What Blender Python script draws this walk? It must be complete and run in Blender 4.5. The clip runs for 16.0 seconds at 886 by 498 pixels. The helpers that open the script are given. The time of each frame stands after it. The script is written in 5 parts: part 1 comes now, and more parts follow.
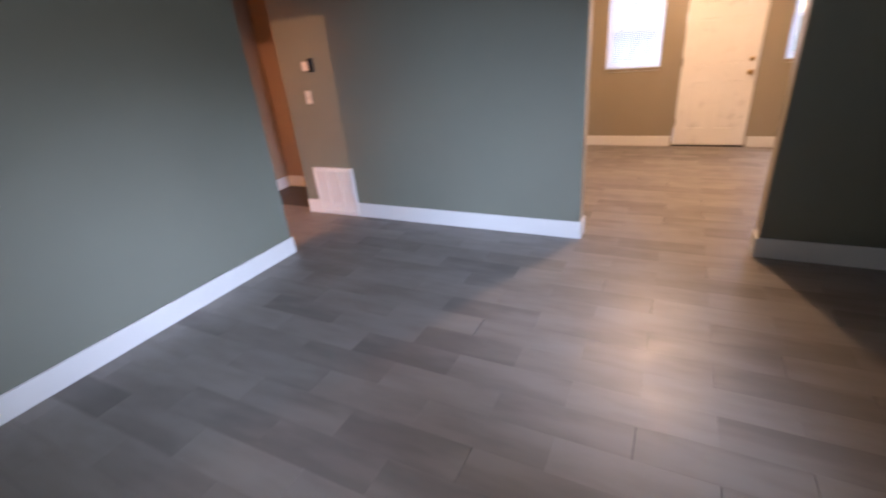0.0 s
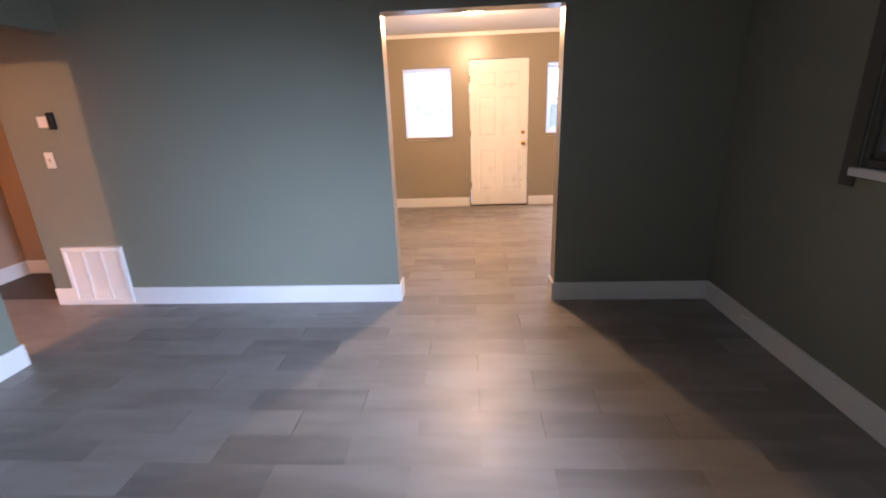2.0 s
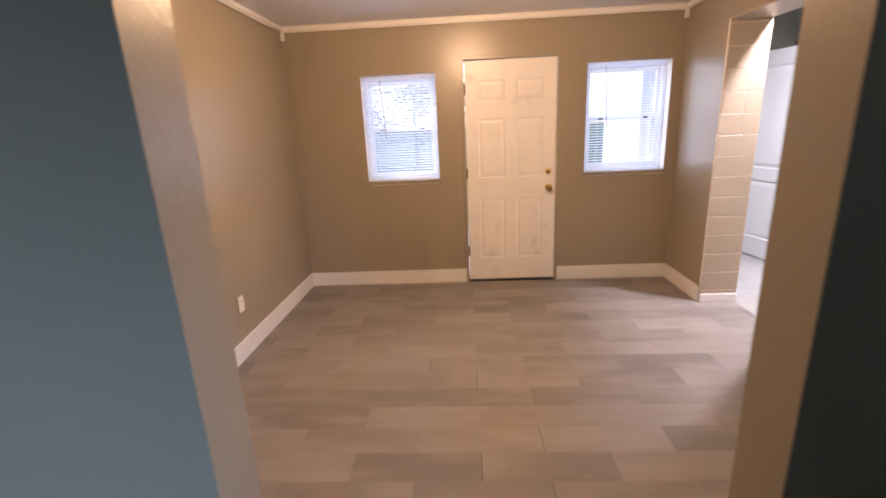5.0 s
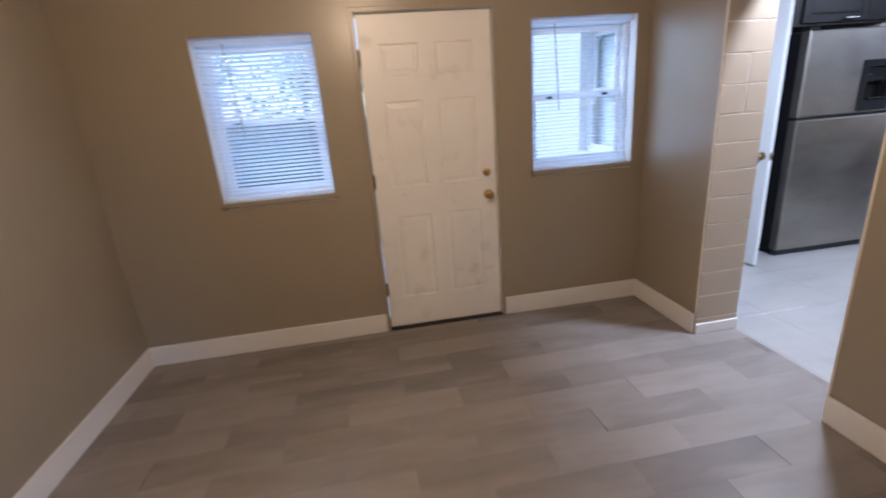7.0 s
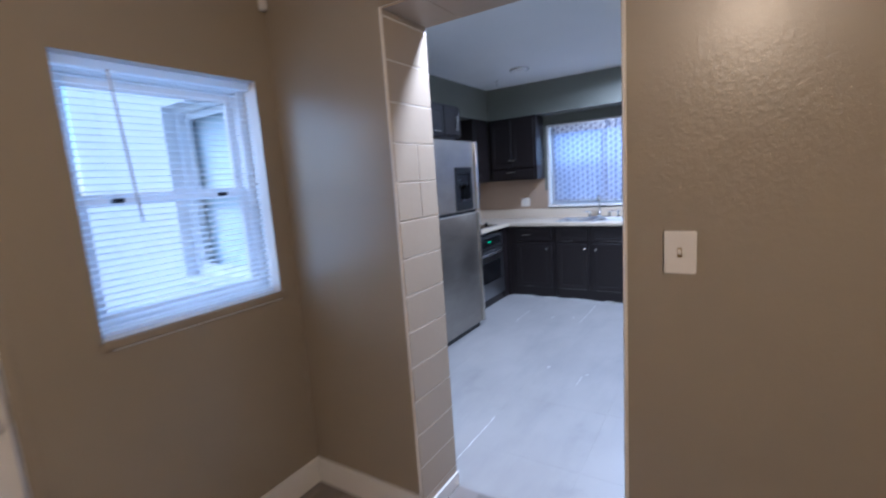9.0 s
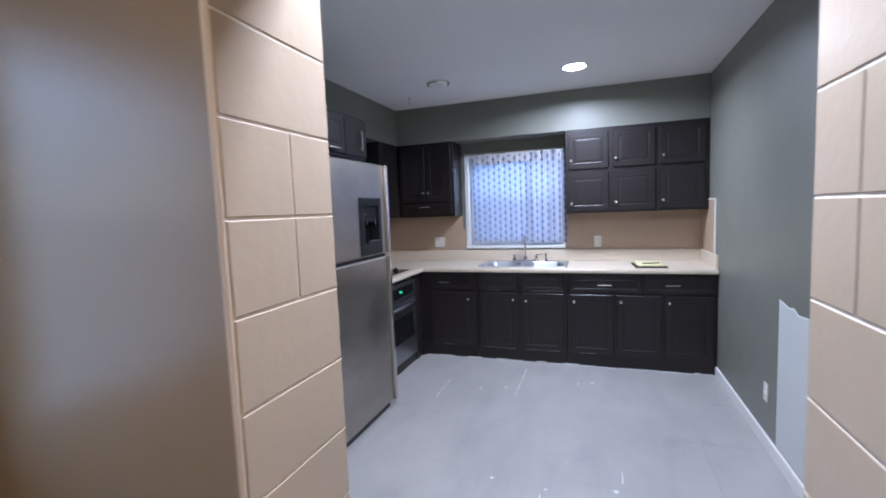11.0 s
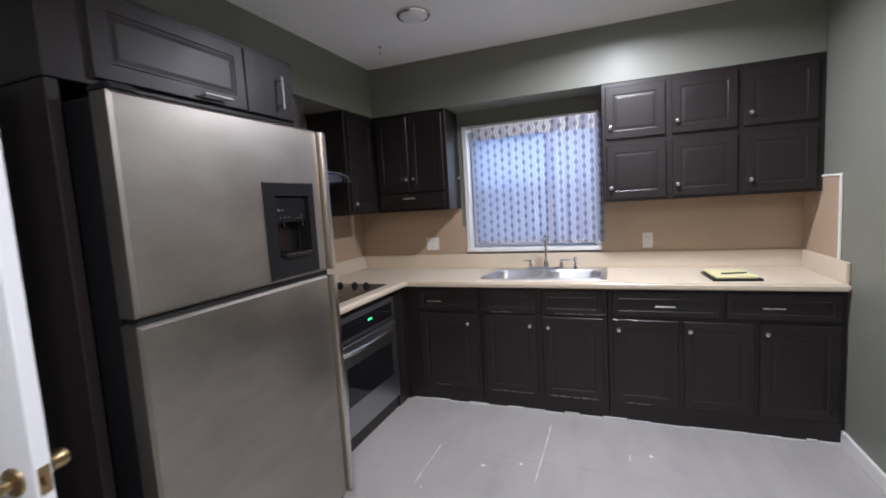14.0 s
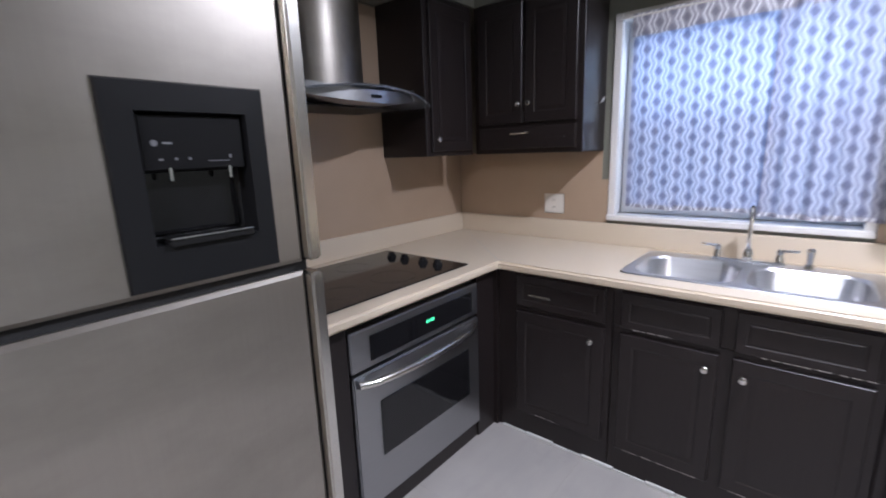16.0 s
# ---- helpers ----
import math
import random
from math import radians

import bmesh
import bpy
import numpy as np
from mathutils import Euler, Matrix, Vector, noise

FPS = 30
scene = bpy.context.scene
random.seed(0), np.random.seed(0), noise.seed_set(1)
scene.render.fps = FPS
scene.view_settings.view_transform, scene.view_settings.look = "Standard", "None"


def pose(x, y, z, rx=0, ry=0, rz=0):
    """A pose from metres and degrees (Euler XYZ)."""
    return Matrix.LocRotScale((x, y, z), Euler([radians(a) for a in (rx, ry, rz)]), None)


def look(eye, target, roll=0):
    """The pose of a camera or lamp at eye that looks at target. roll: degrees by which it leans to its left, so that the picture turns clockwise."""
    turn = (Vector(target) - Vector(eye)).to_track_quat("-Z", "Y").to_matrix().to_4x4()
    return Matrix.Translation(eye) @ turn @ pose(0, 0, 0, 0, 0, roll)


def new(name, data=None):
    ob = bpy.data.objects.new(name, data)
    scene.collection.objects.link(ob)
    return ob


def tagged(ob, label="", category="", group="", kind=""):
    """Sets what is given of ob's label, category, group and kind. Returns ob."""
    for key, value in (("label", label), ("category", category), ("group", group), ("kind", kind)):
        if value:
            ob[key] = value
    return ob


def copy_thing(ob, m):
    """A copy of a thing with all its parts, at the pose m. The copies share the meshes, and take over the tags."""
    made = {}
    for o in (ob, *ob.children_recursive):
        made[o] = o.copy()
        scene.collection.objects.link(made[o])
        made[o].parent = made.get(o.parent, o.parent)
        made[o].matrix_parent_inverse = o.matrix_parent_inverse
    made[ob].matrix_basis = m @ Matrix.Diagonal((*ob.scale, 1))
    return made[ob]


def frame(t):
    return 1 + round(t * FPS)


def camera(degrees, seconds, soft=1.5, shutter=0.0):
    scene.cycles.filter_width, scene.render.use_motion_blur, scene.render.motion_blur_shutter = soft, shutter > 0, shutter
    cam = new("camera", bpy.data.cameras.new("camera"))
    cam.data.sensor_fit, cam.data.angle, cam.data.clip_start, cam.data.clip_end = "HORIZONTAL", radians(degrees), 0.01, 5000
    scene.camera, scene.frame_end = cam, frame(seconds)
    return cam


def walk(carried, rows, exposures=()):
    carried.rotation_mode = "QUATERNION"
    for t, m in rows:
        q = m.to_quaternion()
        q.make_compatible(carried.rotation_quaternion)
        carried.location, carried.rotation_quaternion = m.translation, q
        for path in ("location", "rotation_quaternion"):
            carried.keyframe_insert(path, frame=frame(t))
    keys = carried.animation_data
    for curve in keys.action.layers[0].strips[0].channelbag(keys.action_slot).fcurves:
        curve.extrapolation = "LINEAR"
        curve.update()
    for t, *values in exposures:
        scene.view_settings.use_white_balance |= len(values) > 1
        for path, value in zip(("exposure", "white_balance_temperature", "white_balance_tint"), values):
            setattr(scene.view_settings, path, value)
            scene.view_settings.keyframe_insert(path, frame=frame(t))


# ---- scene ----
cam = camera(89.7, 16.0, soft=1.9, shutter=0.5)
PATH = [
    (0, (-1.859, -6.843, 1.532), (-2.729, -5.246, 0.699), -5.4),
    (0.5, (-1.902, -6.816, 1.473), (-2.371, -5.03, 0.706), -3.8),
    (1, (-1.904, -6.772, 1.449), (-2.093, -4.894, 0.788), -1.5),
    (1.5, (-1.927, -6.786, 1.462), (-2.05, -4.892, 0.833), -1.8),
    (2, (-1.886, -6.622, 1.468), (-2.016, -4.724, 0.853), -2.2),
    (2.5, (-1.829, -6.296, 1.478), (-1.955, -4.391, 0.882), -1.9),
    (3, (-1.849, -5.854, 1.454), (-1.978, -3.943, 0.877), -2.3),
    (3.5, (-1.872, -5.419, 1.456), (-1.999, -3.499, 0.91), -2.9),
    (4, (-1.854, -4.968, 1.468), (-1.977, -3.042, 0.943), -2.7),
    (6.5, (-1.974, -3.211, 1.521), (-1.971, -1.294, 0.95), -4.1),
    (7, (-1.903, -2.898, 1.492), (-1.621, -1.014, 0.886), -4.5),
    (7.5, (-1.778, -2.614, 1.467), (-1.262, -0.775, 0.871), -4.2),
    (8, (-1.779, -2.24, 1.463), (-0.742, -0.641, 0.86), -4.7),
    (8.5, (-1.612, -1.981, 1.464), (-0.212, -0.648, 0.951), -5.4),
    (9, (-1.396, -1.747, 1.488), (0.269, -0.68, 1.185), -4.0),
    (9.5, (-1.227, -1.551, 1.507), (0.575, -0.715, 1.276), -3.8),
    (10, (-0.987, -1.359, 1.498), (0.857, -0.61, 1.301), -2.4),
    (12.5, (0.135, -1.135, 1.487), (2.041, -0.555, 1.318), -3.7),
    (13, (0.356, -1.127, 1.47), (2.262, -0.543, 1.303), -3.8),
    (13.5, (0.496, -1.071, 1.463), (2.364, -0.378, 1.288), -3.5),
    (14, (0.705, -0.98, 1.468), (2.556, -0.249, 1.268), -3.5),
    (14.5, (0.949, -0.972, 1.463), (2.793, -0.233, 1.226), -3.6),
    (15, (1.242, -0.966, 1.467), (2.974, -0.008, 1.179), -1.9),
    (15.5, (1.559, -0.795, 1.449), (3.179, 0.325, 1.104), -0.6),
    (16, (1.848, -0.668, 1.45), (3.338, 0.595, 1.022), -2.0),
]
walk(cam, [(t, look(eye, target, roll)) for t, eye, target, roll in PATH], exposures=[(0, 2.2, 6350, 26), (1, 2.35, 6050, 24), (2.5, 2.45, 6100, 25), (3.5, 2.25, 6300, 27), (4, 2.15, 6350, 28), (6.5, 1.2, 5250, 12), (7.5, 1.05, 4800, 11), (8.5, 0.85, 4600, 10), (9, 0.9, 4600, 11), (10, 0.85, 4950, 13), (12.5, 1.15, 5350, 11), (13, 1.0, 5600, 11), (13.5, 1.0, 5800, 12), (14, 0.85, 5900, 12), (14.5, 1.1, 6050, 11), (15, 1.3, 5850, 11), (15.5, 1.2, 5750, 12), (16, 1.0, 5700, 14)])


# ---- world, daylight and lamps ----
world = bpy.data.worlds.new("world")
scene.world = world
world.use_nodes = True
wn = world.node_tree.nodes
sky = wn.new("ShaderNodeTexSky")
sky.sky_type = "NISHITA"
sky.sun_disc = False
sky.sun_elevation = radians(44)
sky.sun_rotation = radians(304)
wn["Background"].inputs["Strength"].default_value = 0.15
world.node_tree.links.new(sky.outputs[0], wn["Background"].inputs[0])

sun = new("sun", bpy.data.lights.new("sun", "SUN"))
sun.data.energy, sun.data.angle, sun.data.color = 0.6, radians(25), (0.93, 0.97, 1.0)
sun.matrix_world = look((-6, 4, 7), (0, 0, 0))


def area_lamp(name, eye, target, size, size_y, watts, color):
    lamp = new(name, bpy.data.lights.new(name, "AREA"))
    lamp.data.shape, lamp.data.size, lamp.data.size_y = "RECTANGLE", size, size_y
    lamp.data.energy, lamp.data.color = watts, color
    lamp.matrix_world = look(eye, target)
    return lamp


def bulb(name, place, watts, color, radius):
    lamp = new(name, bpy.data.lights.new(name, "POINT"))
    lamp.data.energy, lamp.data.color, lamp.data.shadow_soft_size = watts, color, radius
    lamp.location = place
    return lamp


DAY = (0.62, 0.78, 1.0)
WARM = (1.0, 0.62, 0.30)
COOL = (1.0, 0.965, 0.985)
KCEIL = 2.59
bulb("living_ceiling_bulb", (-1.845, -1.85, 2.27), 29, WARM, 0.07)
bulb("hall_bulb", (-5.05, -5.9, 2.28), 22, (1.0, 0.52, 0.24), 0.03)
for lx, ly, watts in ((3.28, -1.02, 24), (0.55, -0.985, 27)):
    area_lamp("kitchen_downlight_glow", (lx, ly, KCEIL - 0.016), (lx, ly, 0), 0.15, 0.15, watts, COOL).data.spread = radians(165)
# unseen window: two beams, narrowed as under a deep porch roof, plus added fill
SKYBLUE = (0.57, 0.75, 1.0)
area_lamp("dining_window_daylight", (-0.14, -7.24, 1.42), (-4.70, -5.25, 0.25), 0.45, 0.45, 2.3, SKYBLUE).data.spread = radians(32)
area_lamp("dining_window_daylight", (-0.14, -6.76, 1.42), (-3.40, -3.41, 0.18), 0.45, 0.45, 5.4, SKYBLUE).data.spread = radians(48)
area_lamp("dining_window_bounce", (-0.13, -7.0, 1.42), (-4.6, -7.7, 1.1), 0.9, 1.0, 8.5, (0.72, 0.84, 0.95)).data.spread = radians(150)
area_lamp("front_window_daylight", (-2.47, 0.083, 1.487), (-2.47, -3, 1.487), 0.64, 0.9, 0.8, DAY)
area_lamp("porch_window_daylight", (-0.452, 0.083, 1.50), (-0.452, -3, 1.50), 0.68, 0.9, 1.5, DAY)
area_lamp("sink_window_daylight", (4.58, -0.33, 1.60), (0, -0.33, 1.3), 1.0, 0.98, 5.8, DAY)


# ---- materials ----
def material(name, color, rough=0.6, metal=0.0, spec=0.5):
    m = bpy.data.materials.new(name)
    m.use_nodes = True
    b = m.node_tree.nodes["Principled BSDF"]
    b.inputs["Base Color"].default_value = (*color, 1)
    b.inputs["Roughness"].default_value = rough
    b.inputs["Metallic"].default_value = metal
    b.inputs["Specular IOR Level"].default_value = spec
    return m


def node(m, kind, **sockets):
    n = m.node_tree.nodes.new(kind)
    for k, v in sockets.items():
        n.inputs[k.replace("_", " ")].default_value = v
    return n


def link(m, a, b):
    m.node_tree.links.new(a, b)


def mix_color(m, fac, a, b):
    n = m.node_tree.nodes.new("ShaderNodeMix")
    n.data_type = "RGBA"
    for sock, v in ((n.inputs[0], fac), (n.inputs[6], a), (n.inputs[7], b)):
        if hasattr(v, "links"):
            link(m, v, sock)
        elif isinstance(v, tuple):
            sock.default_value = (*v, 1)
        else:
            sock.default_value = v
    return n.outputs[2]


def ramp(m, src, lo, hi, a=0.0, b=1.0):
    n = m.node_tree.nodes.new("ShaderNodeMapRange")
    link(m, src, n.inputs[0])
    for i, v in enumerate((lo, hi, a, b)):
        n.inputs[i + 1].default_value = v
    return n.outputs[0]


def coords(m, scale=(1, 1, 1), turn=(0, 0, 0)):
    geo = m.node_tree.nodes.new("ShaderNodeNewGeometry")
    mp = m.node_tree.nodes.new("ShaderNodeMapping")
    mp.inputs["Scale"].default_value = scale
    mp.inputs["Rotation"].default_value = turn
    link(m, geo.outputs["Position"], mp.inputs[0])
    return mp.outputs[0]


def noise_tex(m, vec, scale, detail=4.0, rough=0.55):
    n = node(m, "ShaderNodeTexNoise", Scale=scale, Detail=detail, Roughness=rough)
    link(m, vec, n.inputs["Vector"])
    return n.outputs[0]


def bump(m, height, strength, dist=0.01, before=None):
    n = node(m, "ShaderNodeBump", Strength=strength, Distance=dist)
    link(m, height, n.inputs["Height"])
    if before is not None:
        link(m, before, n.inputs["Normal"])
    return n.outputs[0]


def bsdf(m):
    return m.node_tree.nodes["Principled BSDF"]


def painted(name, color, rough, grain=(60, 0.10), blotch=0.12, swirl=0.0, vary=0.06):
    """Wall paint with roller grain, soft blotches and, where asked, trowelled plaster under it."""
    m = material(name, color, rough)
    b, v = bsdf(m), coords(m)
    big, fine = noise_tex(m, v, 1.7, 5), noise_tex(m, v, grain[0], 3)
    dark = tuple(c * (1 - blotch) for c in color)
    lite = tuple(min(1, c * (1 + blotch * 0.6)) for c in color)
    link(m, mix_color(m, ramp(m, big, 0.15, 0.85), dark, lite), b.inputs["Base Color"])
    link(m, ramp(m, noise_tex(m, v, 5, 2), 0.1, 0.9, rough - vary, rough + vary), b.inputs["Roughness"])
    nrm = bump(m, fine, grain[1], 0.004)
    if swirl:
        tw = node(m, "ShaderNodeTexNoise", Scale=55.0, Detail=3.0, Roughness=0.5, Distortion=0.5)
        link(m, v, tw.inputs["Vector"])
        patch = ramp(m, noise_tex(m, v, 1.1, 1), 0.46, 0.70)
        mul = node(m, "ShaderNodeMath")
        mul.operation = "MULTIPLY"
        link(m, ramp(m, tw.outputs[0], 0.35, 0.8), mul.inputs[0])
        link(m, patch, mul.inputs[1])
        nrm = bump(m, mul.outputs[0], swirl, 0.02, nrm)
    link(m, nrm, b.inputs["Normal"])
    return m


M_LIVING = painted("beige_wall_paint", (0.305, 0.257, 0.186), 0.31, (70, 0.05), 0.06, 0.06, 0.02)
M_DINING = painted("grey_green_wall_paint", (0.198, 0.202, 0.158), 0.42, (70, 0.10), 0.06, 0.10)
M_KITCHEN = painted("sage_grey_wall_paint", (0.185, 0.187, 0.155), 0.45, (70, 0.1), 0.06, 0.1)
M_HALL = painted("hall_tan_paint", (0.36, 0.25, 0.17), 0.55, (70, 0.1), 0.08)
M_CEIL = painted("white_ceiling_paint", (0.82, 0.82, 0.82), 0.7, (120, 0.15), 0.04)
M_TRIM = painted("white_trim_paint", (0.74, 0.72, 0.69), 0.36, (40, 0.05), 0.07)
M_DOORW = painted("white_door_paint", (0.79, 0.765, 0.725), 0.38, (40, 0.06), 0.10)
def scuffed(m, spot, tint, lo, hi, most):
    """Hand marks and scuffs over a paint."""
    b = bsdf(m)
    before = b.inputs["Base Color"].links[0].from_socket
    marks = noise_tex(m, coords(m), spot, 6, 0.62)
    link(m, mix_color(m, ramp(m, marks, lo, hi, 0.0, most), before, tint), b.inputs["Base Color"])


scuffed(M_DOORW, 4.5, (0.36, 0.33, 0.30), 0.58, 0.80, 0.55)
M_OUT = painted("white_outside_stucco", (0.78, 0.78, 0.78), 0.85, (50, 0.25), 0.06)


# ---- mesh helpers ----
def box_into(bm, lo, hi, bevel=0.0, seg=1):
    c = [(a + b) / 2 for a, b in zip(lo, hi)]
    s = [abs(b - a) for a, b in zip(lo, hi)]
    r = bmesh.ops.create_cube(bm, size=1, matrix=Matrix.LocRotScale(c, None, s))
    if bevel:
        e = list({e for v in r["verts"] for e in v.link_edges})
        bmesh.ops.bevel(bm, geom=e, offset=bevel, segments=seg, affect="EDGES", clamp_overlap=True)


def cyl_into(bm, a, b, r, r2=None, seg=20):
    a, b = Vector(a), Vector(b)
    d = b - a
    m = Matrix.Translation((a + b) / 2) @ d.to_track_quat("Z", "Y").to_matrix().to_4x4()
    bmesh.ops.create_cone(bm, cap_ends=True, segments=seg, radius1=r, radius2=r if r2 is None else r2, depth=d.length, matrix=m)


def ball_into(bm, c, r, scale=(1, 1, 1), seg=16):
    bmesh.ops.create_uvsphere(bm, u_segments=seg, v_segments=seg // 2, radius=r, matrix=Matrix.LocRotScale(c, None, scale))


def lathe_into(bm, origin, axis, profile, seg=24):
    """A turned shape: (radius, height) pairs round an axis."""
    q = Vector(axis).to_track_quat("Z", "Y").to_matrix().to_4x4()
    m = Matrix.Translation(origin) @ q
    rings = []
    for r, h in profile:
        rings.append([bm.verts.new(m @ Vector((r * math.cos(i * math.tau / seg), r * math.sin(i * math.tau / seg), h))) for i in range(seg)])
    for p, n in zip(rings, rings[1:]):
        for i in range(seg):
            bm.faces.new((p[i], p[(i + 1) % seg], n[(i + 1) % seg], n[i]))
    bm.faces.new(rings[0][::-1])
    bm.faces.new(rings[-1])


def tube_into(bm, pts, r, seg=10):
    pts = [Vector(p) for p in pts]
    rings, up = [], Vector((0.31, 0.53, 0.79)).normalized()
    for i, p in enumerate(pts):
        d = (pts[min(i + 1, len(pts) - 1)] - pts[max(i - 1, 0)]).normalized()
        u = d.cross(up).normalized()
        w = d.cross(u).normalized()
        rings.append([bm.verts.new(p + r * (math.cos(k * math.tau / seg) * u + math.sin(k * math.tau / seg) * w)) for k in range(seg)])
    for a, b in zip(rings, rings[1:]):
        for k in range(seg):
            bm.faces.new((a[k], a[(k + 1) % seg], b[(k + 1) % seg], b[k]))
    bm.faces.new(rings[0][::-1])
    bm.faces.new(rings[-1])


def mesh_of(name, bm, mats, smooth=False):
    bmesh.ops.recalc_face_normals(bm, faces=bm.faces)
    me = bpy.data.meshes.new(name)
    bm.to_mesh(me)
    bm.free()
    for m in mats if isinstance(mats, (list, tuple)) else [mats]:
        me.materials.append(m)
    if smooth:
        me.polygons.foreach_set("use_smooth", [True] * len(me.polygons))
        me.set_sharp_from_angle(angle=radians(35))
    return me


def part(name, bm, mat, parent=None, label="", smooth=False):
    ob = new(name, mesh_of(name, bm, mat, smooth))
    if parent is not None:
        ob.parent = parent
    if label:
        tagged(ob, label)
    return ob


def boxes(name, spans, mat, parent=None, label="", bevel=0.0, seg=1, smooth=False):
    bm = bmesh.new()
    for lo, hi in spans:
        box_into(bm, lo, hi, bevel, seg)
    return part(name, bm, mat, parent, label, smooth)


def thing(name, label, category, group="", place=None):
    ob = new(name)
    ob.empty_display_size = 0.1
    if place is not None:
        ob.matrix_basis = place
    return tagged(ob, label, category, group)


def setting(ob, label, category):
    return tagged(ob, label, category, kind="structure")


def wall_with_holes(name, axis, at, thick, span, height, holes, mats, label, base=0.0):
    """A wall along x (axis 'y' is its normal) or along y (normal 'x'), from at to at+thick, with rectangular openings (a0, a1, z0, z1).
    mats: the paint of the low face, of the high face and of the reveals."""
    cuts_a = sorted({span[0], span[1], *(h[0] for h in holes), *(h[1] for h in holes)})
    cuts_z = sorted({base, height, *(h[2] for h in holes), *(h[3] for h in holes)})
    cuts_z = [z for z in cuts_z if base <= z <= height]
    bm = bmesh.new()
    cache = {}

    def vert(a, d, z):
        key = (round(a, 4), d, round(z, 4))
        if key not in cache:
            w = at + d * thick
            cache[key] = bm.verts.new((a, w, z) if axis == "y" else (w, a, z))
        return cache[key]

    def solid(i, k):
        if not (0 <= i < len(cuts_a) - 1 and 0 <= k < len(cuts_z) - 1):
            return False
        a, z = (cuts_a[i] + cuts_a[i + 1]) / 2, (cuts_z[k] + cuts_z[k + 1]) / 2
        return not any(h[0] < a < h[1] and h[2] < z < h[3] for h in holes)

    def quad(pts, mat):
        f = bm.faces.new([vert(*p) for p in pts])
        f.material_index = mat

    for i in range(len(cuts_a) - 1):
        for k in range(len(cuts_z) - 1):
            if not solid(i, k):
                continue
            a0, a1, z0, z1 = cuts_a[i], cuts_a[i + 1], cuts_z[k], cuts_z[k + 1]
            for d in (0, 1):
                quad([(a0, d, z0), (a1, d, z0), (a1, d, z1), (a0, d, z1)], d)
            for ok, (p, q) in ((solid(i - 1, k), ((a0, z0), (a0, z1))), (solid(i + 1, k), ((a1, z0), (a1, z1))),
                               (solid(i, k - 1), ((a0, z0), (a1, z0))), (solid(i, k + 1), ((a0, z1), (a1, z1)))):
                if not ok:
                    quad([(p[0], 0, p[1]), (q[0], 0, q[1]), (q[0], 1, q[1]), (p[0], 1, p[1])], 2)
    return setting(part(name, bm, mats), label, "wall")


# ---- the plan ----
LX0, LX1, LY0 = -3.47, 0.0, -3.25           # living room: west wall, east wall, south wall
DX0, DX1, DY1, DY0 = -4.70, -0.12, -3.41, -8.0   # dining room
KX0, KX1, KY0, KY1 = 0.30, 4.31, -2.13, 1.235     # kitchen
LCEIL, DCEIL = 2.39, 2.42

# ---- structure ----
M_PORCH = painted("porch_concrete", (0.42, 0.42, 0.41), 0.8, (30, 0.3), 0.12)
M_GRASS = painted("lawn_ground", (0.07, 0.10, 0.04), 0.95, (25, 0.5), 0.4)
wall_with_holes("wall_north", "y", 0.0, 0.2, (LX0 - 0.2, 0.30), LCEIL + 0.1,
                [(-2.806, -2.135, 1.02, 1.955), (-0.81, -0.095, 1.03, 1.97), (-1.885, -1.06, 0, 2.045)],
                [M_LIVING, M_OUT, M_TRIM], "beige textured plaster wall with two windows and a front door")
wall_with_holes("wall_west", "x", LX0, -0.16, (LY0, 0.0), LCEIL + 0.1, [], [M_LIVING, M_HALL, M_LIVING], "beige textured plaster wall")
wall_with_holes("wall_kitchen_arch", "x", 0.0, 0.296, (LY0, 0.0), KCEIL + 0.15, [(-1.498, -0.647, 0, 2.14)],
                [M_LIVING, M_KITCHEN, M_LIVING], "thick beige block wall with an open archway to the kitchen")
wall_with_holes("wall_divider", "y", DY1, DY1 * -1 + LY0, (-5.32, DX1 + 0.2), DCEIL + 0.08, [(-2.46, -1.265, 0, 2.06)],
                [M_DINING, M_LIVING, M_LIVING], "grey-green dining wall with a wide open doorway")
wall_with_holes("wall_dining_west", "x", DX0, -0.12, (DY0, -4.33), DCEIL + 0.08, [], [M_DINING, M_HALL, M_DINING], "grey-green plain dining room wall")
boxes("wall_dining_header", [((DX0 - 0.12, -4.33, 2.03), (DX0, DY1 - 0.002, DCEIL + 0.08))], M_DINING)
setting(bpy.data.objects["wall_dining_header"], "grey-green lintel over the hall opening", "wall")
wall_with_holes("wall_dining_east", "x", DX1, 0.2, (DY0, DY1 - 0.002), DCEIL + 0.08, [(-5.39, -4.47, 1.13, 2.1), (-7.5, -6.5, 0.85, 2.0)],
                [M_DINING, M_OUT, M_DINING], "dark grey-green dining wall with a window")
wall_with_holes("wall_dining_south", "y", DY0, -0.2, (DX0 - 0.12, DX1 + 0.2), DCEIL + 0.08, [],
                [M_DINING, M_OUT, M_DINING], "grey-green plain dining room wall")
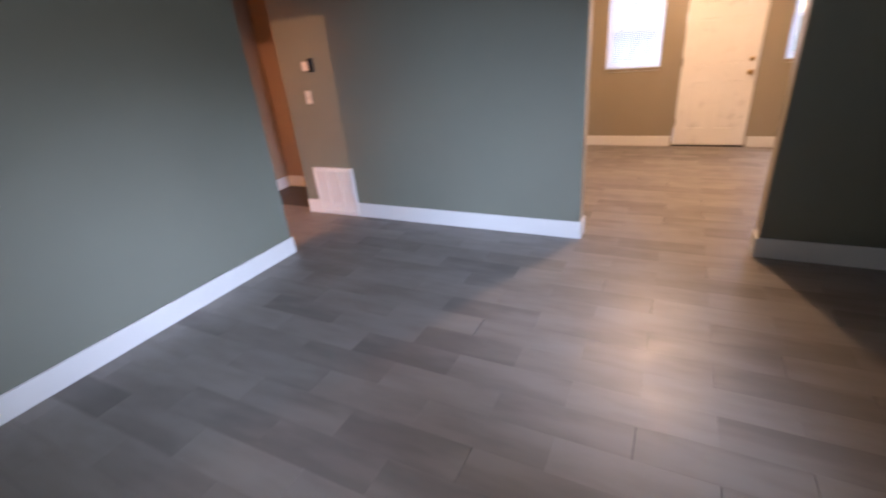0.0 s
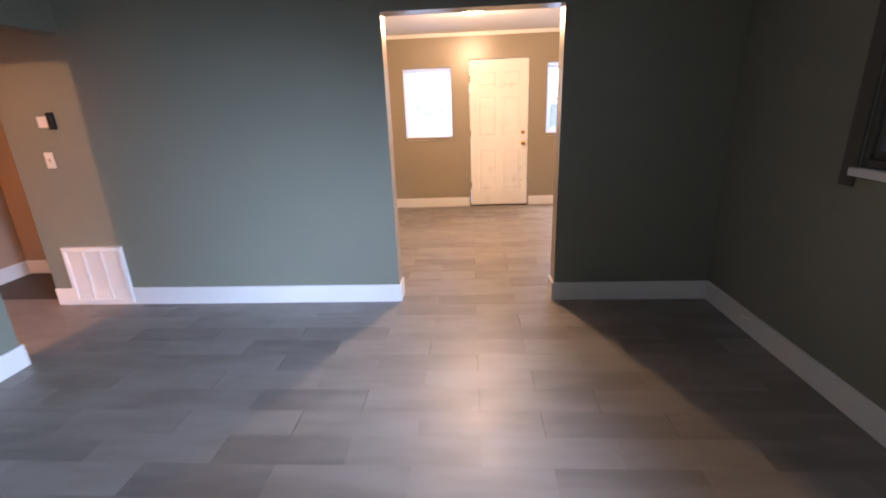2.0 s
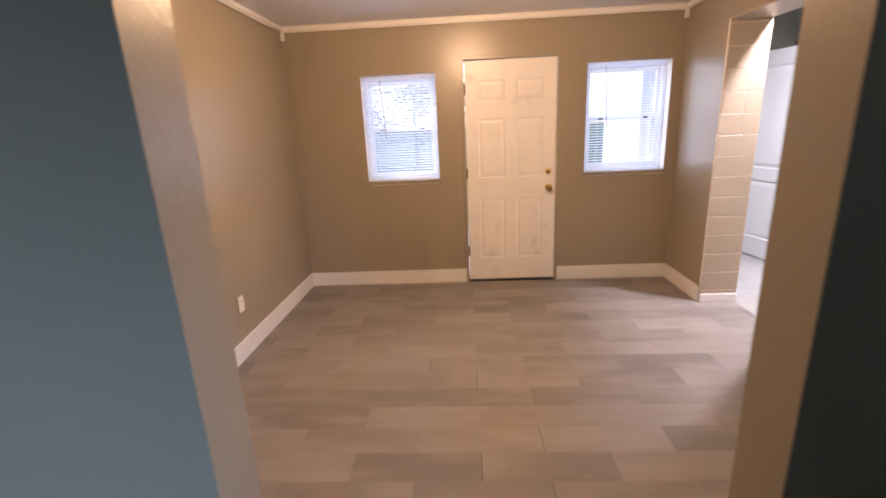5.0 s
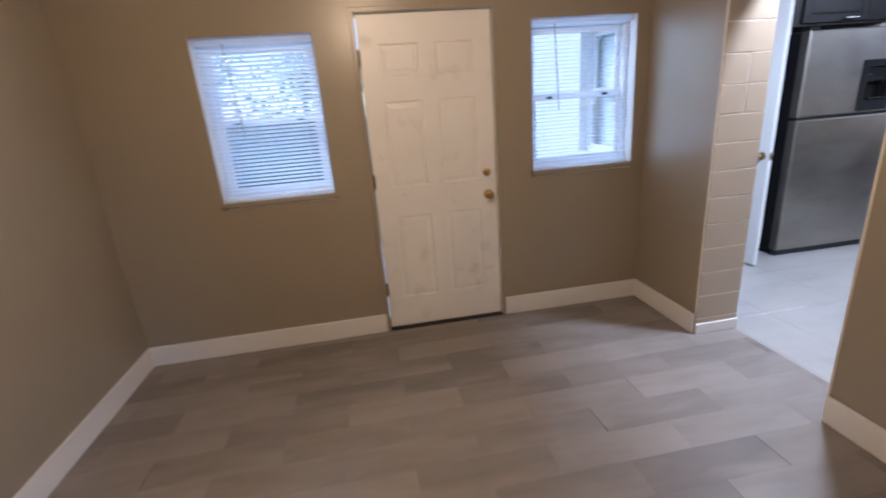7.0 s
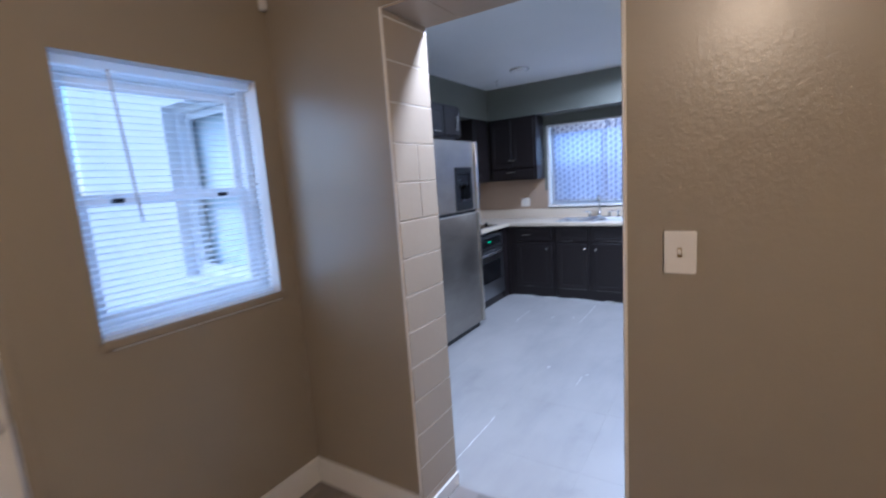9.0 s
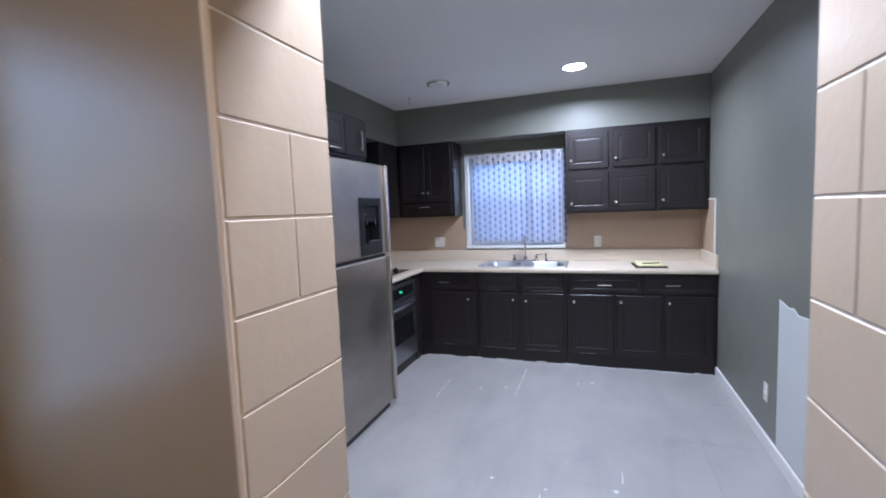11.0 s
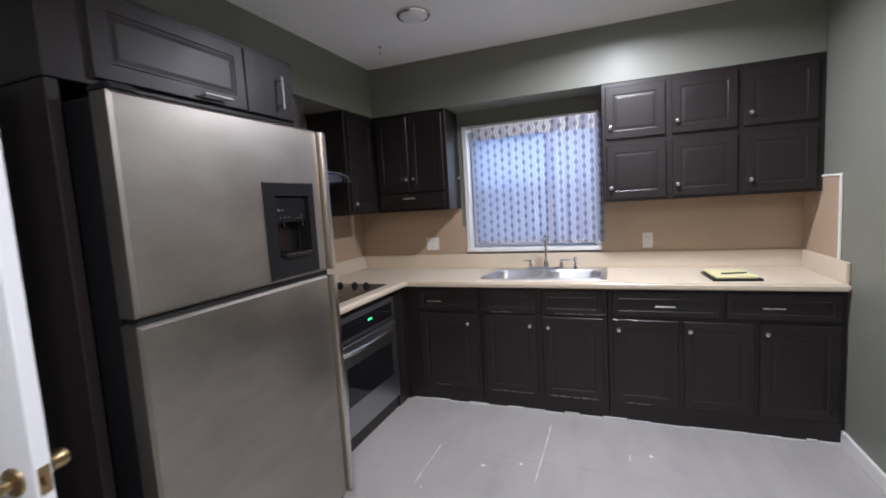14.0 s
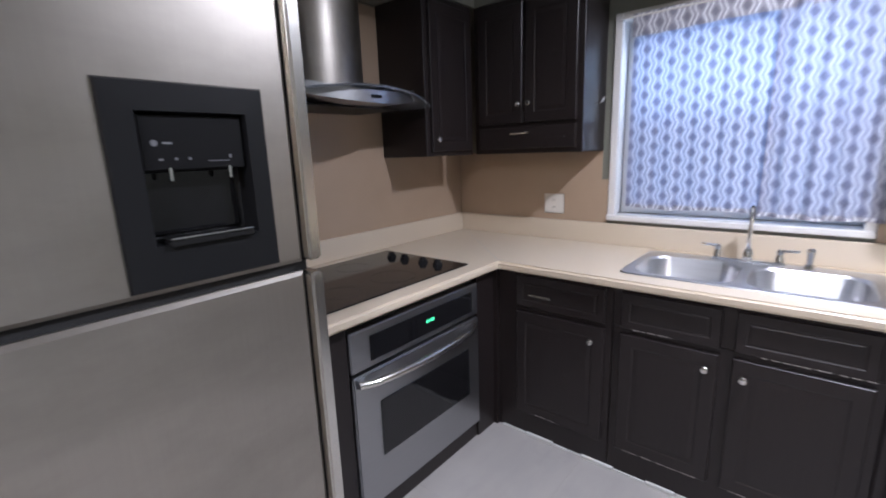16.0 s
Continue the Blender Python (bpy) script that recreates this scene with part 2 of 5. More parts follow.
# hall beyond the dining room
boxes("wall_hall_end", [((-5.32, LY0 + 0.002, 0), (-5.2, -2.65, 2.5)), ((-6.4, -2.65, 0), (-5.2, -2.5, 2.5))], M_HALL)
setting(bpy.data.objects["wall_hall_end"], "tan hall corner wall", "wall")
boxes("wall_hall_west", [((-6.5, -6.2, 0), (-6.35, -2.5, 2.5)), ((-6.35, -6.35, 0), (DX0 - 0.12, -6.2, 2.5))], M_HALL)
setting(bpy.data.objects["wall_hall_west"], "warm tan hall wall", "wall")
boxes("wall_hall_header", [((-6.35, -4.45, 2.03), (DX0 - 0.122, -4.33, 2.5))], M_HALL)
setting(bpy.data.objects["wall_hall_header"], "tan lintel across the hall", "wall")
# kitchen shell
wall_with_holes("wall_kitchen_east", "x", KX1, 0.2, (KY0, KY1), KCEIL + 0.1, [(-0.83, 0.175, 1.08, 2.06)],
                [M_KITCHEN, M_OUT, M_TRIM], "sage-grey kitchen wall with a curtained window over the sink")
wall_with_holes("wall_kitchen_south", "y", KY0, -0.15, (KX0, KX1 + 0.2), KCEIL + 0.1, [], [M_KITCHEN, M_OUT, M_KITCHEN], "sage-grey kitchen wall with an unpainted patch")
wall_with_holes("wall_kitchen_north", "y", KY1, 0.2, (1.5, KX1 + 0.2), KCEIL + 0.1, [], [M_KITCHEN, M_OUT, M_KITCHEN], "sage-grey kitchen wall behind the cooker")
wall_with_holes("wall_kitchen_porch", "x", 0.13, 0.2, (0.202, 2.6), KCEIL + 0.1, [(0.42, 1.25, 0.98, 2.06)], [M_OUT, M_KITCHEN, M_OUT], "white stucco porch wall of the kitchen wing")
boxes("wall_kitchen_closet", [((0.332, 0.89, 0), (1.49, 1.435, KCEIL + 0.1))], M_KITCHEN)
setting(bpy.data.objects["wall_kitchen_closet"], "sage-grey kitchen wall beside the fridge cabinet", "wall")
boxes("soffit", [((1.492, 0.89, 2.21), (KX1 - 0.002, KY1 - 0.002, KCEIL)), ((4.02, KY0 + 0.002, 2.21), (KX1 - 0.002, 0.888, KCEIL))], M_KITCHEN)
setting(bpy.data.objects["soffit"], "sage-grey soffit boxed in above the wall cabinets", "soffit")
# ceilings
for nm, lo, hi, lab in (("ceiling_living", (LX0, LY0, LCEIL), (-0.002, -0.002, LCEIL + 0.1), "white painted living room ceiling"),
                        ("ceiling_dining", (-6.35, DY0, DCEIL), (DX1, DY1, DCEIL + 0.08), "white painted dining room ceiling"),
                        ("ceiling_hall", (-6.35, DY1, DCEIL), (-5.2, -2.65, DCEIL + 0.08), "white hall ceiling"),
                        ("ceiling_kitchen", (KX0, KY0, KCEIL), (KX1, KY1, KCEIL + 0.1), "smooth white kitchen ceiling")):
    setting(boxes(nm, [(lo, hi)], M_CEIL), lab, "ceiling")
# sub-floors
M_SUB = painted("dark_joint_floor", (0.09, 0.08, 0.075), 0.8, (60, 0.2), 0.1)
floor = boxes("floor", [((-6.4, DY0 - 0.05, -0.12), (-0.001, 0.0, -0.006)), ((-0.001, -1.498, -0.12), (0.28, -0.647, -0.006))], M_SUB)
setting(floor, "grey-brown wood-look plank floor", "floor")
def smeared_floor():
    """Grey floor paint rolled thin: broad smears and dull, dirty patches."""
    m = painted("pale_grey_floor_paint", (0.372, 0.356, 0.336), 0.40, (25, 0.05), 0.16, 0.0, 0.05)
    b = bsdf(m)
    before = b.inputs["Base Color"].links[0].from_socket
    smear = noise_tex(m, coords(m, (0.7, 2.6, 1), (0, 0, 0.35)), 1.6, 6, 0.6)
    dirt = noise_tex(m, coords(m), 2.3, 8, 0.68)
    col = mix_color(m, ramp(m, smear, 0.48, 0.70, 0.0, 0.4), before, (0.255, 0.25, 0.245))
    link(m, mix_color(m, ramp(m, dirt, 0.58, 0.76, 0.0, 0.5), col, (0.21, 0.205, 0.20)), b.inputs["Base Color"])
    return m


M_KFLOOR = smeared_floor()
kfloor = boxes("floor_kitchen", [((0.281, -1.498, -0.12), (KX0, -0.647, -0.001)), ((KX0, KY0, -0.12), (KX1, KY1, -0.001))], M_KFLOOR)
setting(kfloor, "pale grey painted kitchen floor", "floor")
# outside
setting(boxes("ground", [((-300, -300, -0.5), (300, 300, -0.32))], M_GRASS), "lawn round the house", "ground")
setting(boxes("porch_floor", [((-5.0, 0.2, -0.32), (0.13, 2.6, -0.1))], M_PORCH), "grey concrete porch slab", "porch")
roof_m = painted("roof_grey", (0.2, 0.2, 0.2), 0.9)
setting(boxes("roof", [((-6.9, -8.6, 2.72), (4.9, 0.3, 2.85)), ((0.0, 0.3, 2.72), (4.9, 1.9, 2.85))], roof_m), "flat grey roof", "roof")


def baseboard(name, runs, h, mat=M_TRIM, t=0.016):
    """Runs (x0, y0, x1, y1, nx, ny): along a wall, n pointing into the room."""
    whole = setting(new(name), "white painted baseboard along the wall", "baseboard")
    for x0, y0, x1, y1, nx, ny in runs:
        lo = (min(x0, x1, x0 + nx * t, x1 + nx * t), min(y0, y1, y0 + ny * t, y1 + ny * t), 0.0)
        hi = (max(x0, x1, x0 + nx * t, x1 + nx * t), max(y0, y1, y0 + ny * t, y1 + ny * t), h)
        boxes("board", [(lo, hi)], mat, whole, bevel=0.004, seg=2)
    return whole


baseboard("baseboard_dining", [(-5.32, DY1, -2.46, DY1, 0, -1), (-1.265, DY1, DX1, DY1, 0, -1), (DX1, DY1 - 0.016, DX1, DY0, -1, 0),
                               (DX0, -4.33, DX0, DY0, 1, 0), (DX0 - 0.12, -4.33, DX0 + 0.016, -4.33, 0, 1)], 0.145)
baseboard("baseboard_doorway", [(-2.46, DY1 - 0.016, -2.46, LY0, 1, 0), (-1.265, DY1 - 0.016, -1.265, LY0, -1, 0)], 0.145)
baseboard("baseboard_living", [(LX0, 0, -1.91, 0, 0, -1), (-1.035, 0, 0, 0, 0, -1), (0, -0.016, 0, -0.647, -1, 0), (0, -1.498, 0, LY0, -1, 0),
                               (LX0, -0.016, LX0, LY0, 1, 0), (LX0 + 0.016, LY0, -2.46, LY0, 0, 1), (-1.265, LY0, -0.016, LY0, 0, 1)], 0.135)
baseboard("baseboard_hall", [(-6.35, -2.65, -5.32, -2.65, 0, -1), (-6.35, -2.666, -6.35, -6.2, 1, 0)], 0.14)
baseboard("baseboard_kitchen", [(0.35, KY0, 3.7, KY0, 0, 1)], 0.085)
# crown moulding of the living room
bm = bmesh.new()
for lo, hi in (((LX0, -0.035, LCEIL - 0.05), (0, 0, LCEIL)), ((LX0, LY0, LCEIL - 0.05), (LX0 + 0.035, -0.035, LCEIL)),
               ((-0.035, LY0, LCEIL - 0.05), (0, -0.035, LCEIL)), ((LX0 + 0.035, LY0, LCEIL - 0.05), (-0.035, LY0 + 0.035, LCEIL))):
    box_into(bm, lo, hi, 0.012, 2)
for cx, cy in ((LX0, -0.034), (-0.034, -0.034), (LX0, LY0), (-0.034, LY0)):
    box_into(bm, (cx + 0.001, cy + 0.001, LCEIL - 0.115), (cx + 0.033, cy + 0.033, LCEIL - 0.045), 0.006, 2)
setting(part("crown_trim", bm, M_TRIM), "narrow white crown moulding at the ceiling", "trim")


# ---- more materials ----
def with_grain(name, color, rough, metal, stretch, depth, spread=0.06, scale=60, spec=0.5, smear=0.0):
    """Brushed or grained surface: noise stretched along one axis."""
    m = material(name, color, rough, metal, spec)
    b, v = bsdf(m), coords(m, stretch)
    n = noise_tex(m, v, scale, 4, 0.6)
    smudge = noise_tex(m, coords(m), 3.2, 2, 0.5)
    col = mix_color(m, ramp(m, n, 0.3, 0.7), tuple(c * (1 - spread) for c in color), tuple(min(1, c * (1 + spread)) for c in color))
    if smear:
        wipe = noise_tex(m, coords(m, (1, 1, 2.2)), 2.1, 7, 0.62)
        col = mix_color(m, ramp(m, wipe, 0.42, 0.72, 0.0, 1.0), col, tuple(c * (1 - smear) for c in color))
    link(m, col, b.inputs["Base Color"])
    link(m, ramp(m, smudge, 0.1, 0.9, rough * 0.8, rough * 1.2), b.inputs["Roughness"])
    link(m, bump(m, n, depth, 0.002), b.inputs["Normal"])
    return m


M_STEEL = with_grain("brushed_steel", (0.425, 0.395, 0.352), 0.40, 1.0, (1, 1, 0.03), 0.025, 0.02, 220, smear=0.2)
M_STEELH = with_grain("brushed_steel_level", (0.43, 0.435, 0.45), 0.36, 1.0, (0.04, 1, 1), 0.03, 0.02, 220)
M_SINK = with_grain("sink_steel", (0.60, 0.61, 0.63), 0.37, 1.0, (0.1, 0.1, 1), 0.05)
M_CHROME = material("chrome", (0.82, 0.83, 0.85), 0.10, 1.0)
M_NICKEL = material("brushed_nickel", (0.70, 0.68, 0.64), 0.25, 1.0)
M_DULLNICKEL = material("dull_nickel", (0.34, 0.33, 0.31), 0.5, 1.0)
M_BRASS = material("polished_brass", (0.72, 0.50, 0.20), 0.22, 1.0)
M_OLDBRASS = material("antique_brass", (0.40, 0.30, 0.16), 0.30, 1.0)
M_CAB = with_grain("espresso_cabinet_paint", (0.0165, 0.0125, 0.0122), 0.36, 0.0, (1, 1, 0.15), 0.015, 0.10, 90, 0.4)
M_GLOSSBLACK = material("black_plastic", (0.012, 0.012, 0.013), 0.22)
M_DARKGREY = material("charcoal_plastic", (0.011, 0.0115, 0.0125), 0.40, 0.0, 0.2)
M_BLACKGLASS = material("black_glass", (0.008, 0.008, 0.009), 0.07)
M_PANEL = material("matt_black_panel", (0.006, 0.006, 0.0065), 0.5, 0.0, 0.15)
M_NEARBLACK = material("dark_gap", (0.01, 0.01, 0.01), 0.8)
M_PLATE = painted("ivory_plastic_plate", (0.74, 0.70, 0.63), 0.35, (30, 0.02), 0.03)
M_TAN = painted("tan_splash_paint", (0.42, 0.312, 0.218), 0.45, (60, 0.08), 0.16)
M_BARE = painted("bare_plaster_patch", (0.55, 0.56, 0.54), 0.75, (40, 0.15), 0.06)
M_BLOCK = painted("beige_block_paint", (0.385, 0.305, 0.215), 0.40, (45, 0.18), 0.08)
M_MORTAR = painted("pale_mortar", (0.70, 0.65, 0.57), 0.7, (60, 0.2), 0.06)
M_VINYL = painted("white_window_vinyl", (0.78, 0.79, 0.80), 0.4, (30, 0.02), 0.03)
M_WHITEPL = painted("white_plastic", (0.78, 0.78, 0.78), 0.45, (30, 0.02), 0.03)
M_YELLOW = material("yellow_paper", (0.78, 0.71, 0.36), 0.7)
M_COUNTER = painted("beige_laminate", (0.63, 0.54, 0.415), 0.32, (220, 0.02), 0.04, 0.0, 0.015)

M_GLASS = material("window_glass", (1, 1, 1), 0.0)
bsdf(M_GLASS).inputs["Transmission Weight"].default_value = 1.0
bsdf(M_GLASS).inputs["IOR"].default_value = 1.1
M_SMOKE = material("smoked_hood_glass", (0.25, 0.27, 0.30), 0.05)
bsdf(M_SMOKE).inputs["Transmission Weight"].default_value = 0.6


def glow(name, color, strength):
    m = material(name, color, 0.4)
    bsdf(m).inputs["Emission Color"].default_value = (*color, 1)
    bsdf(m).inputs["Emission Strength"].default_value = strength
    return m


M_LAMPDISC = glow("downlight_lens", (0.97, 0.98, 1.0), 16)
M_LAMPDOME = glow("lamp_dome_glass", (1.0, 0.80, 0.55), 9)
M_CLOCK = glow("green_clock_digits", (0.1, 0.9, 0.35), 1.5)


def slat_material():
    m = material("white_blind_slat", (0.82, 0.83, 0.85), 0.45)
    t = node(m, "ShaderNodeBsdfTranslucent")
    t.inputs[0].default_value = (0.92, 0.96, 1.0, 1)
    mix = node(m, "ShaderNodeMixShader")
    mix.inputs[0].default_value = 0.55
    out = m.node_tree.nodes["Material Output"]
    link(m, bsdf(m).outputs[0], mix.inputs[1])
    link(m, t.outputs[0], mix.inputs[2])
    link(m, mix.outputs[0], out.inputs[0])
    return m


M_SLAT = slat_material()


def math_node(m, op, a, b=0.0):
    n = m.node_tree.nodes.new("ShaderNodeMath")
    n.operation = op
    for s, v in ((n.inputs[0], a), (n.inputs[1], b)):
        if hasattr(v, "links"):
            link(m, v, s)
        else:
            s.default_value = v
    return n.outputs[0]


def curtain_material(name="printed_curtain_cotton", thin=0.62):
    """Grey cotton printed with a white diamond lattice, thin enough for daylight to show through."""
    m = material(name, (0.8, 0.8, 0.82), 0.85)
    tc = m.node_tree.nodes.new("ShaderNodeNewGeometry")
    sep = m.node_tree.nodes.new("ShaderNodeSeparateXYZ")
    link(m, tc.outputs["Position"], sep.inputs[0])
    col_no = math_node(m, "FLOOR", math_node(m, "ADD", math_node(m, "MULTIPLY", sep.outputs[1], 1 / 0.058), 0.5))
    odd = math_node(m, "ABSOLUTE", math_node(m, "MODULO", col_no, 2.0))
    drop = math_node(m, "ADD", sep.outputs[2], math_node(m, "MULTIPLY", odd, 0.036))
    u = math_node(m, "PINGPONG", math_node(m, "MULTIPLY", sep.outputs[1], 1 / 0.029), 1.0)
    v = math_node(m, "PINGPONG", math_node(m, "MULTIPLY", drop, 1 / 0.036), 1.0)
    zig = math_node(m, "ADD", u, math_node(m, "MULTIPLY", v, 0.55))
    white = math_node(m, "LESS_THAN", math_node(m, "ABSOLUTE", math_node(m, "SUBTRACT", zig, 0.93)), 0.15)
    dark = math_node(m, "LESS_THAN", math_node(m, "ADD", math_node(m, "MULTIPLY", u, 1.75), math_node(m, "MULTIPLY", v, 1.55)), 0.98)
    weave = noise_tex(m, coords(m), 300, 2)
    col = mix_color(m, white, (0.42, 0.41, 0.46), (0.84, 0.84, 0.86))
    col = mix_color(m, dark, col, (0.27, 0.26, 0.31))
    link(m, col, bsdf(m).inputs["Base Color"])
    link(m, bump(m, weave, 0.2, 0.001), bsdf(m).inputs["Normal"])
    t = node(m, "ShaderNodeBsdfTranslucent")
    through_cloth = mix_color(m, white, (0.68, 0.72, 0.84), (0.77, 0.81, 0.91))
    link(m, mix_color(m, dark, through_cloth, (0.48, 0.51, 0.65)), t.inputs[0])
    mix = node(m, "ShaderNodeMixShader")
    mix.inputs[0].default_value = thin
    link(m, bsdf(m).outputs[0], mix.inputs[1])
    link(m, t.outputs[0], mix.inputs[2])
    link(m, mix.outputs[0], m.node_tree.nodes["Material Output"].inputs[0])
    return m


M_CURTAIN = curtain_material()
M_CURTAIN_FOLDED = curtain_material("doubled_curtain_cotton", 0.14)


# ---- builders of things ----
def panel_board(w, h, t, panels, groove=0.007, lip=0.012, field=0.03, bevel=0.003, back=0.25):
    """A board (x right, z up, front at y=0 looking to -y) with moulded panels let into its front; each panel is a closed loop of (x, z)."""
    bm = bmesh.new()
    b = bevel
    outer = [bm.verts.new((x, 0, z)) for x, z in ((b, b), (w - b, b), (w - b, h - b), (b, h - b))]
    side = [bm.verts.new((x, b, z)) for x, z in ((0, 0), (w, 0), (w, h), (0, h))]
    rear = [bm.verts.new((x, t, z)) for x, z in ((0, 0), (w, 0), (w, h), (0, h))]
    for i in range(4):
        j = (i + 1) % 4
        bm.faces.new((outer[i], outer[j], side[j], side[i]))
        bm.faces.new((side[i], side[j], rear[j], rear[i]))
    bm.faces.new(rear)
    edges = [bm.edges.get((outer[i], outer[(i + 1) % 4])) for i in range(4)]
    for loop in panels:
        xs, zs = [p[0] for p in loop], [p[1] for p in loop]
        cx, cz, pw, ph = (min(xs) + max(xs)) / 2, (min(zs) + max(zs)) / 2, max(xs) - min(xs), max(zs) - min(zs)
        rings = []
        for off, dep in ((0, 0), (lip * 0.5, groove), (lip, groove), (field, groove * back)):
            kx, kz = 1 - 2 * off / pw, 1 - 2 * off / ph
            rings.append([bm.verts.new((cx + (x - cx) * kx, dep, cz + (z - cz) * kz)) for x, z in loop])
        n = len(loop)
        for p, q in zip(rings, rings[1:]):
            for i in range(n):
                bm.faces.new((p[i], p[(i + 1) % n], q[(i + 1) % n], q[i]))
        bm.faces.new(rings[-1])
        edges += [bm.edges.get((rings[0][i], rings[0][(i + 1) % n])) for i in range(n)]
    bmesh.ops.triangle_fill(bm, edges=edges, use_beauty=True)
    return bm


def rect(x0, z0, x1, z1):
    return [(x0, z0), (x1, z0), (x1, z1), (x0, z1)]


def knob_into(bm, place, axis=(0, -1, 0), r=0.015):
    lathe_into(bm, place, axis, [(r * 0.5, 0), (r * 0.45, 0.012), (r * 0.9, 0.016), (r, 0.021), (r * 0.8, 0.026), (r * 0.3, 0.028)], 16)


def pull_into(bm, x, z, length=0.11, y=0.0):
    tube_into(bm, [(x - length / 2, y - 0.026, z), (x, y - 0.028, z), (x + length / 2, y - 0.026, z)], 0.005, 8)
    for s in (-0.36, 0.36):
        cyl_into(bm, (x + s * length, y + 0.001, z), (x + s * length, y - 0.026, z), 0.004, seg=8)


def cabinet(name, label, m, w, d, z0, z1, fronts, group="kitchen cabinets"):
    """Local frame: front plane y=0, x to the right as one faces it. fronts: (kind, x0, x1, z0, z1, hardware, hx, hz)."""
    c = thing(name, label, "cabinet", group, m)
    boxes("body", [((0, 0, z0), (w, d, z1))], M_CAB, c, bevel=0.003)
    for kind, x0, x1, f0, f1, hw, hx, hz in fronts:
        e = 0.032 if kind == "drawer" else 0.05
        bm = panel_board(x1 - x0, f1 - f0, 0.018, [rect(e, e, x1 - x0 - e, f1 - f0 - e)] if kind != "flat_door" else [], 0.0022, 0.010, 0.026 if kind == "door" else 0.014)
        f = part(kind.replace("flat_", ""), bm, M_CAB, c)
        f.location = (x0, -0.019, f0)
        if hw:
            hb = bmesh.new()
            if hw == "knob":
                knob_into(hb, (hx - x0, 0, hz - f0))
            else:
                pull_into(hb, hx - x0, hz - f0)
            part("knob" if hw == "knob" else "pull", hb, M_NICKEL, f, "brushed nickel " + hw, smooth=True)
    return c


FX = -90  # turn for fronts that look to -x


# ---- base cabinets under the sink wall ----
XF = 3.68
def at_sink_wall(y_left, x=XF):
    return pose(x, y_left, 0, 0, 0, FX)


cabinet("base_cabinet", "espresso base cabinet with one drawer over one door", at_sink_wall(0.52), 0.575, 0.6, 0, 0.872,
        [("drawer", 0.11, 0.545, 0.70, 0.855, "pull", 0.25, 0.772), ("door", 0.11, 0.545, 0.13, 0.675, "knob", 0.49, 0.608)])
cabinet("sink_cabinet", "espresso painted sink cabinet with two doors under false drawer fronts", at_sink_wall(-0.058), 0.85, 0.6, 0, 0.70,
        [("door", 0.035, 0.395, 0.13, 0.675, "knob", 0.355, 0.612), ("door", 0.44, 0.82, 0.13, 0.675, "knob", 0.478, 0.607),
         ("drawer", 0.035, 0.395, 0.70, 0.855, None, 0, 0), ("drawer", 0.44, 0.82, 0.70, 0.855, None, 0, 0)])
rail = boxes("front_rail", [((0, 0, 0.702), (0.85, 0.025, 0.872))], M_CAB, bpy.data.objects["sink_cabinet"])
cabinet("base_cabinet", "espresso base cabinet with two drawers over three doors", at_sink_wall(-0.911), 1.215, 0.6, 0, 0.872,
        [("drawer", 0.03, 0.62, 0.70, 0.855, "pull", 0.327, 0.770), ("drawer", 0.65, 1.19, 0.70, 0.855, "pull", 0.874, 0.775),
         ("door", 0.03, 0.40, 0.13, 0.675, "knob", 0.064, 0.612), ("door", 0.43, 0.79, 0.13, 0.675, "knob", 0.462, 0.62),
         ("door", 0.82, 1.19, 0.13, 0.675, "knob", 0.85, 0.622)])
# pale broken strips along the lower edges of some doors
M_PALE_STRIP = painted("pale_strip_paint", (0.30, 0.27, 0.25), 0.5)
bm = bmesh.new()
rng = random.Random(8)
for y0, y1, z in ((-0.13, -0.40, 0.131), (-0.53, -0.80, 0.131), (-1.02, -1.12, 0.131), (0.30, 0.22, 0.136), (-0.58, -0.86, 0.7005), (-0.14, -0.30, 0.7005)):
    y = y0
    while y > y1:
        step = rng.uniform(0.02, 0.06)
        box_into(bm, (XF - 0.0203, y - step * rng.uniform(0.6, 1.0), z), (XF - 0.0185, y, z + rng.uniform(0.0015, 0.004)))
        y -= step
tagged(part("worn_edge", bm, M_PALE_STRIP), "pale broken strips along cabinet door edges", "paint wear", kind="stuff")
# ragged caulk and paint drips where cabinets meet the floor
bm = bmesh.new()
rng = random.Random(4)
y = 0.50
while y > -2.10:
    step = rng.uniform(0.05, 0.16)
    box_into(bm, (XF - 0.006 - rng.uniform(0.0, 0.012), y - step, 0.0), (XF - 0.001, y - 0.004, rng.uniform(0.006, 0.02)), 0.002)
    y -= step
tagged(part("caulk_bead", bm, M_BARE), "ragged grey caulk bead along the cabinet foot", "caulk", kind="stuff")

# ---- wall cabinets ----
XU = 4.0
cabinet("wall_cabinet", "espresso painted wall cabinet with six small doors beside the window", pose(XU + 0.02, -0.895, 0, 0, 0, FX), 1.233, 0.288, 1.41, 2.208,
        [("door", 0.025 + i * 0.402, 0.025 + i * 0.402 + 0.365, z0, z1, "knob", 0.055 + i * 0.402, z0 + 0.075)
         for i in range(3) for z0, z1 in ((1.835, 2.175), (1.43, 1.79))])
lc = cabinet("wall_cabinet", "espresso painted corner wall cabinet with paired doors over a low flap", pose(XU + 0.02, 0.895, 0, 0, 0, FX), 0.645, 0.288, 1.425, 2.208,
             [("door", 0.04, 0.315, 1.585, 2.175, "knob", 0.297, 1.68), ("door", 0.335, 0.615, 1.585, 2.175, "knob", 0.358, 1.68),
              ("flap", 0.04, 0.615, 1.45, 1.565, "pull", 0.315, 1.53)])
hook = bmesh.new()
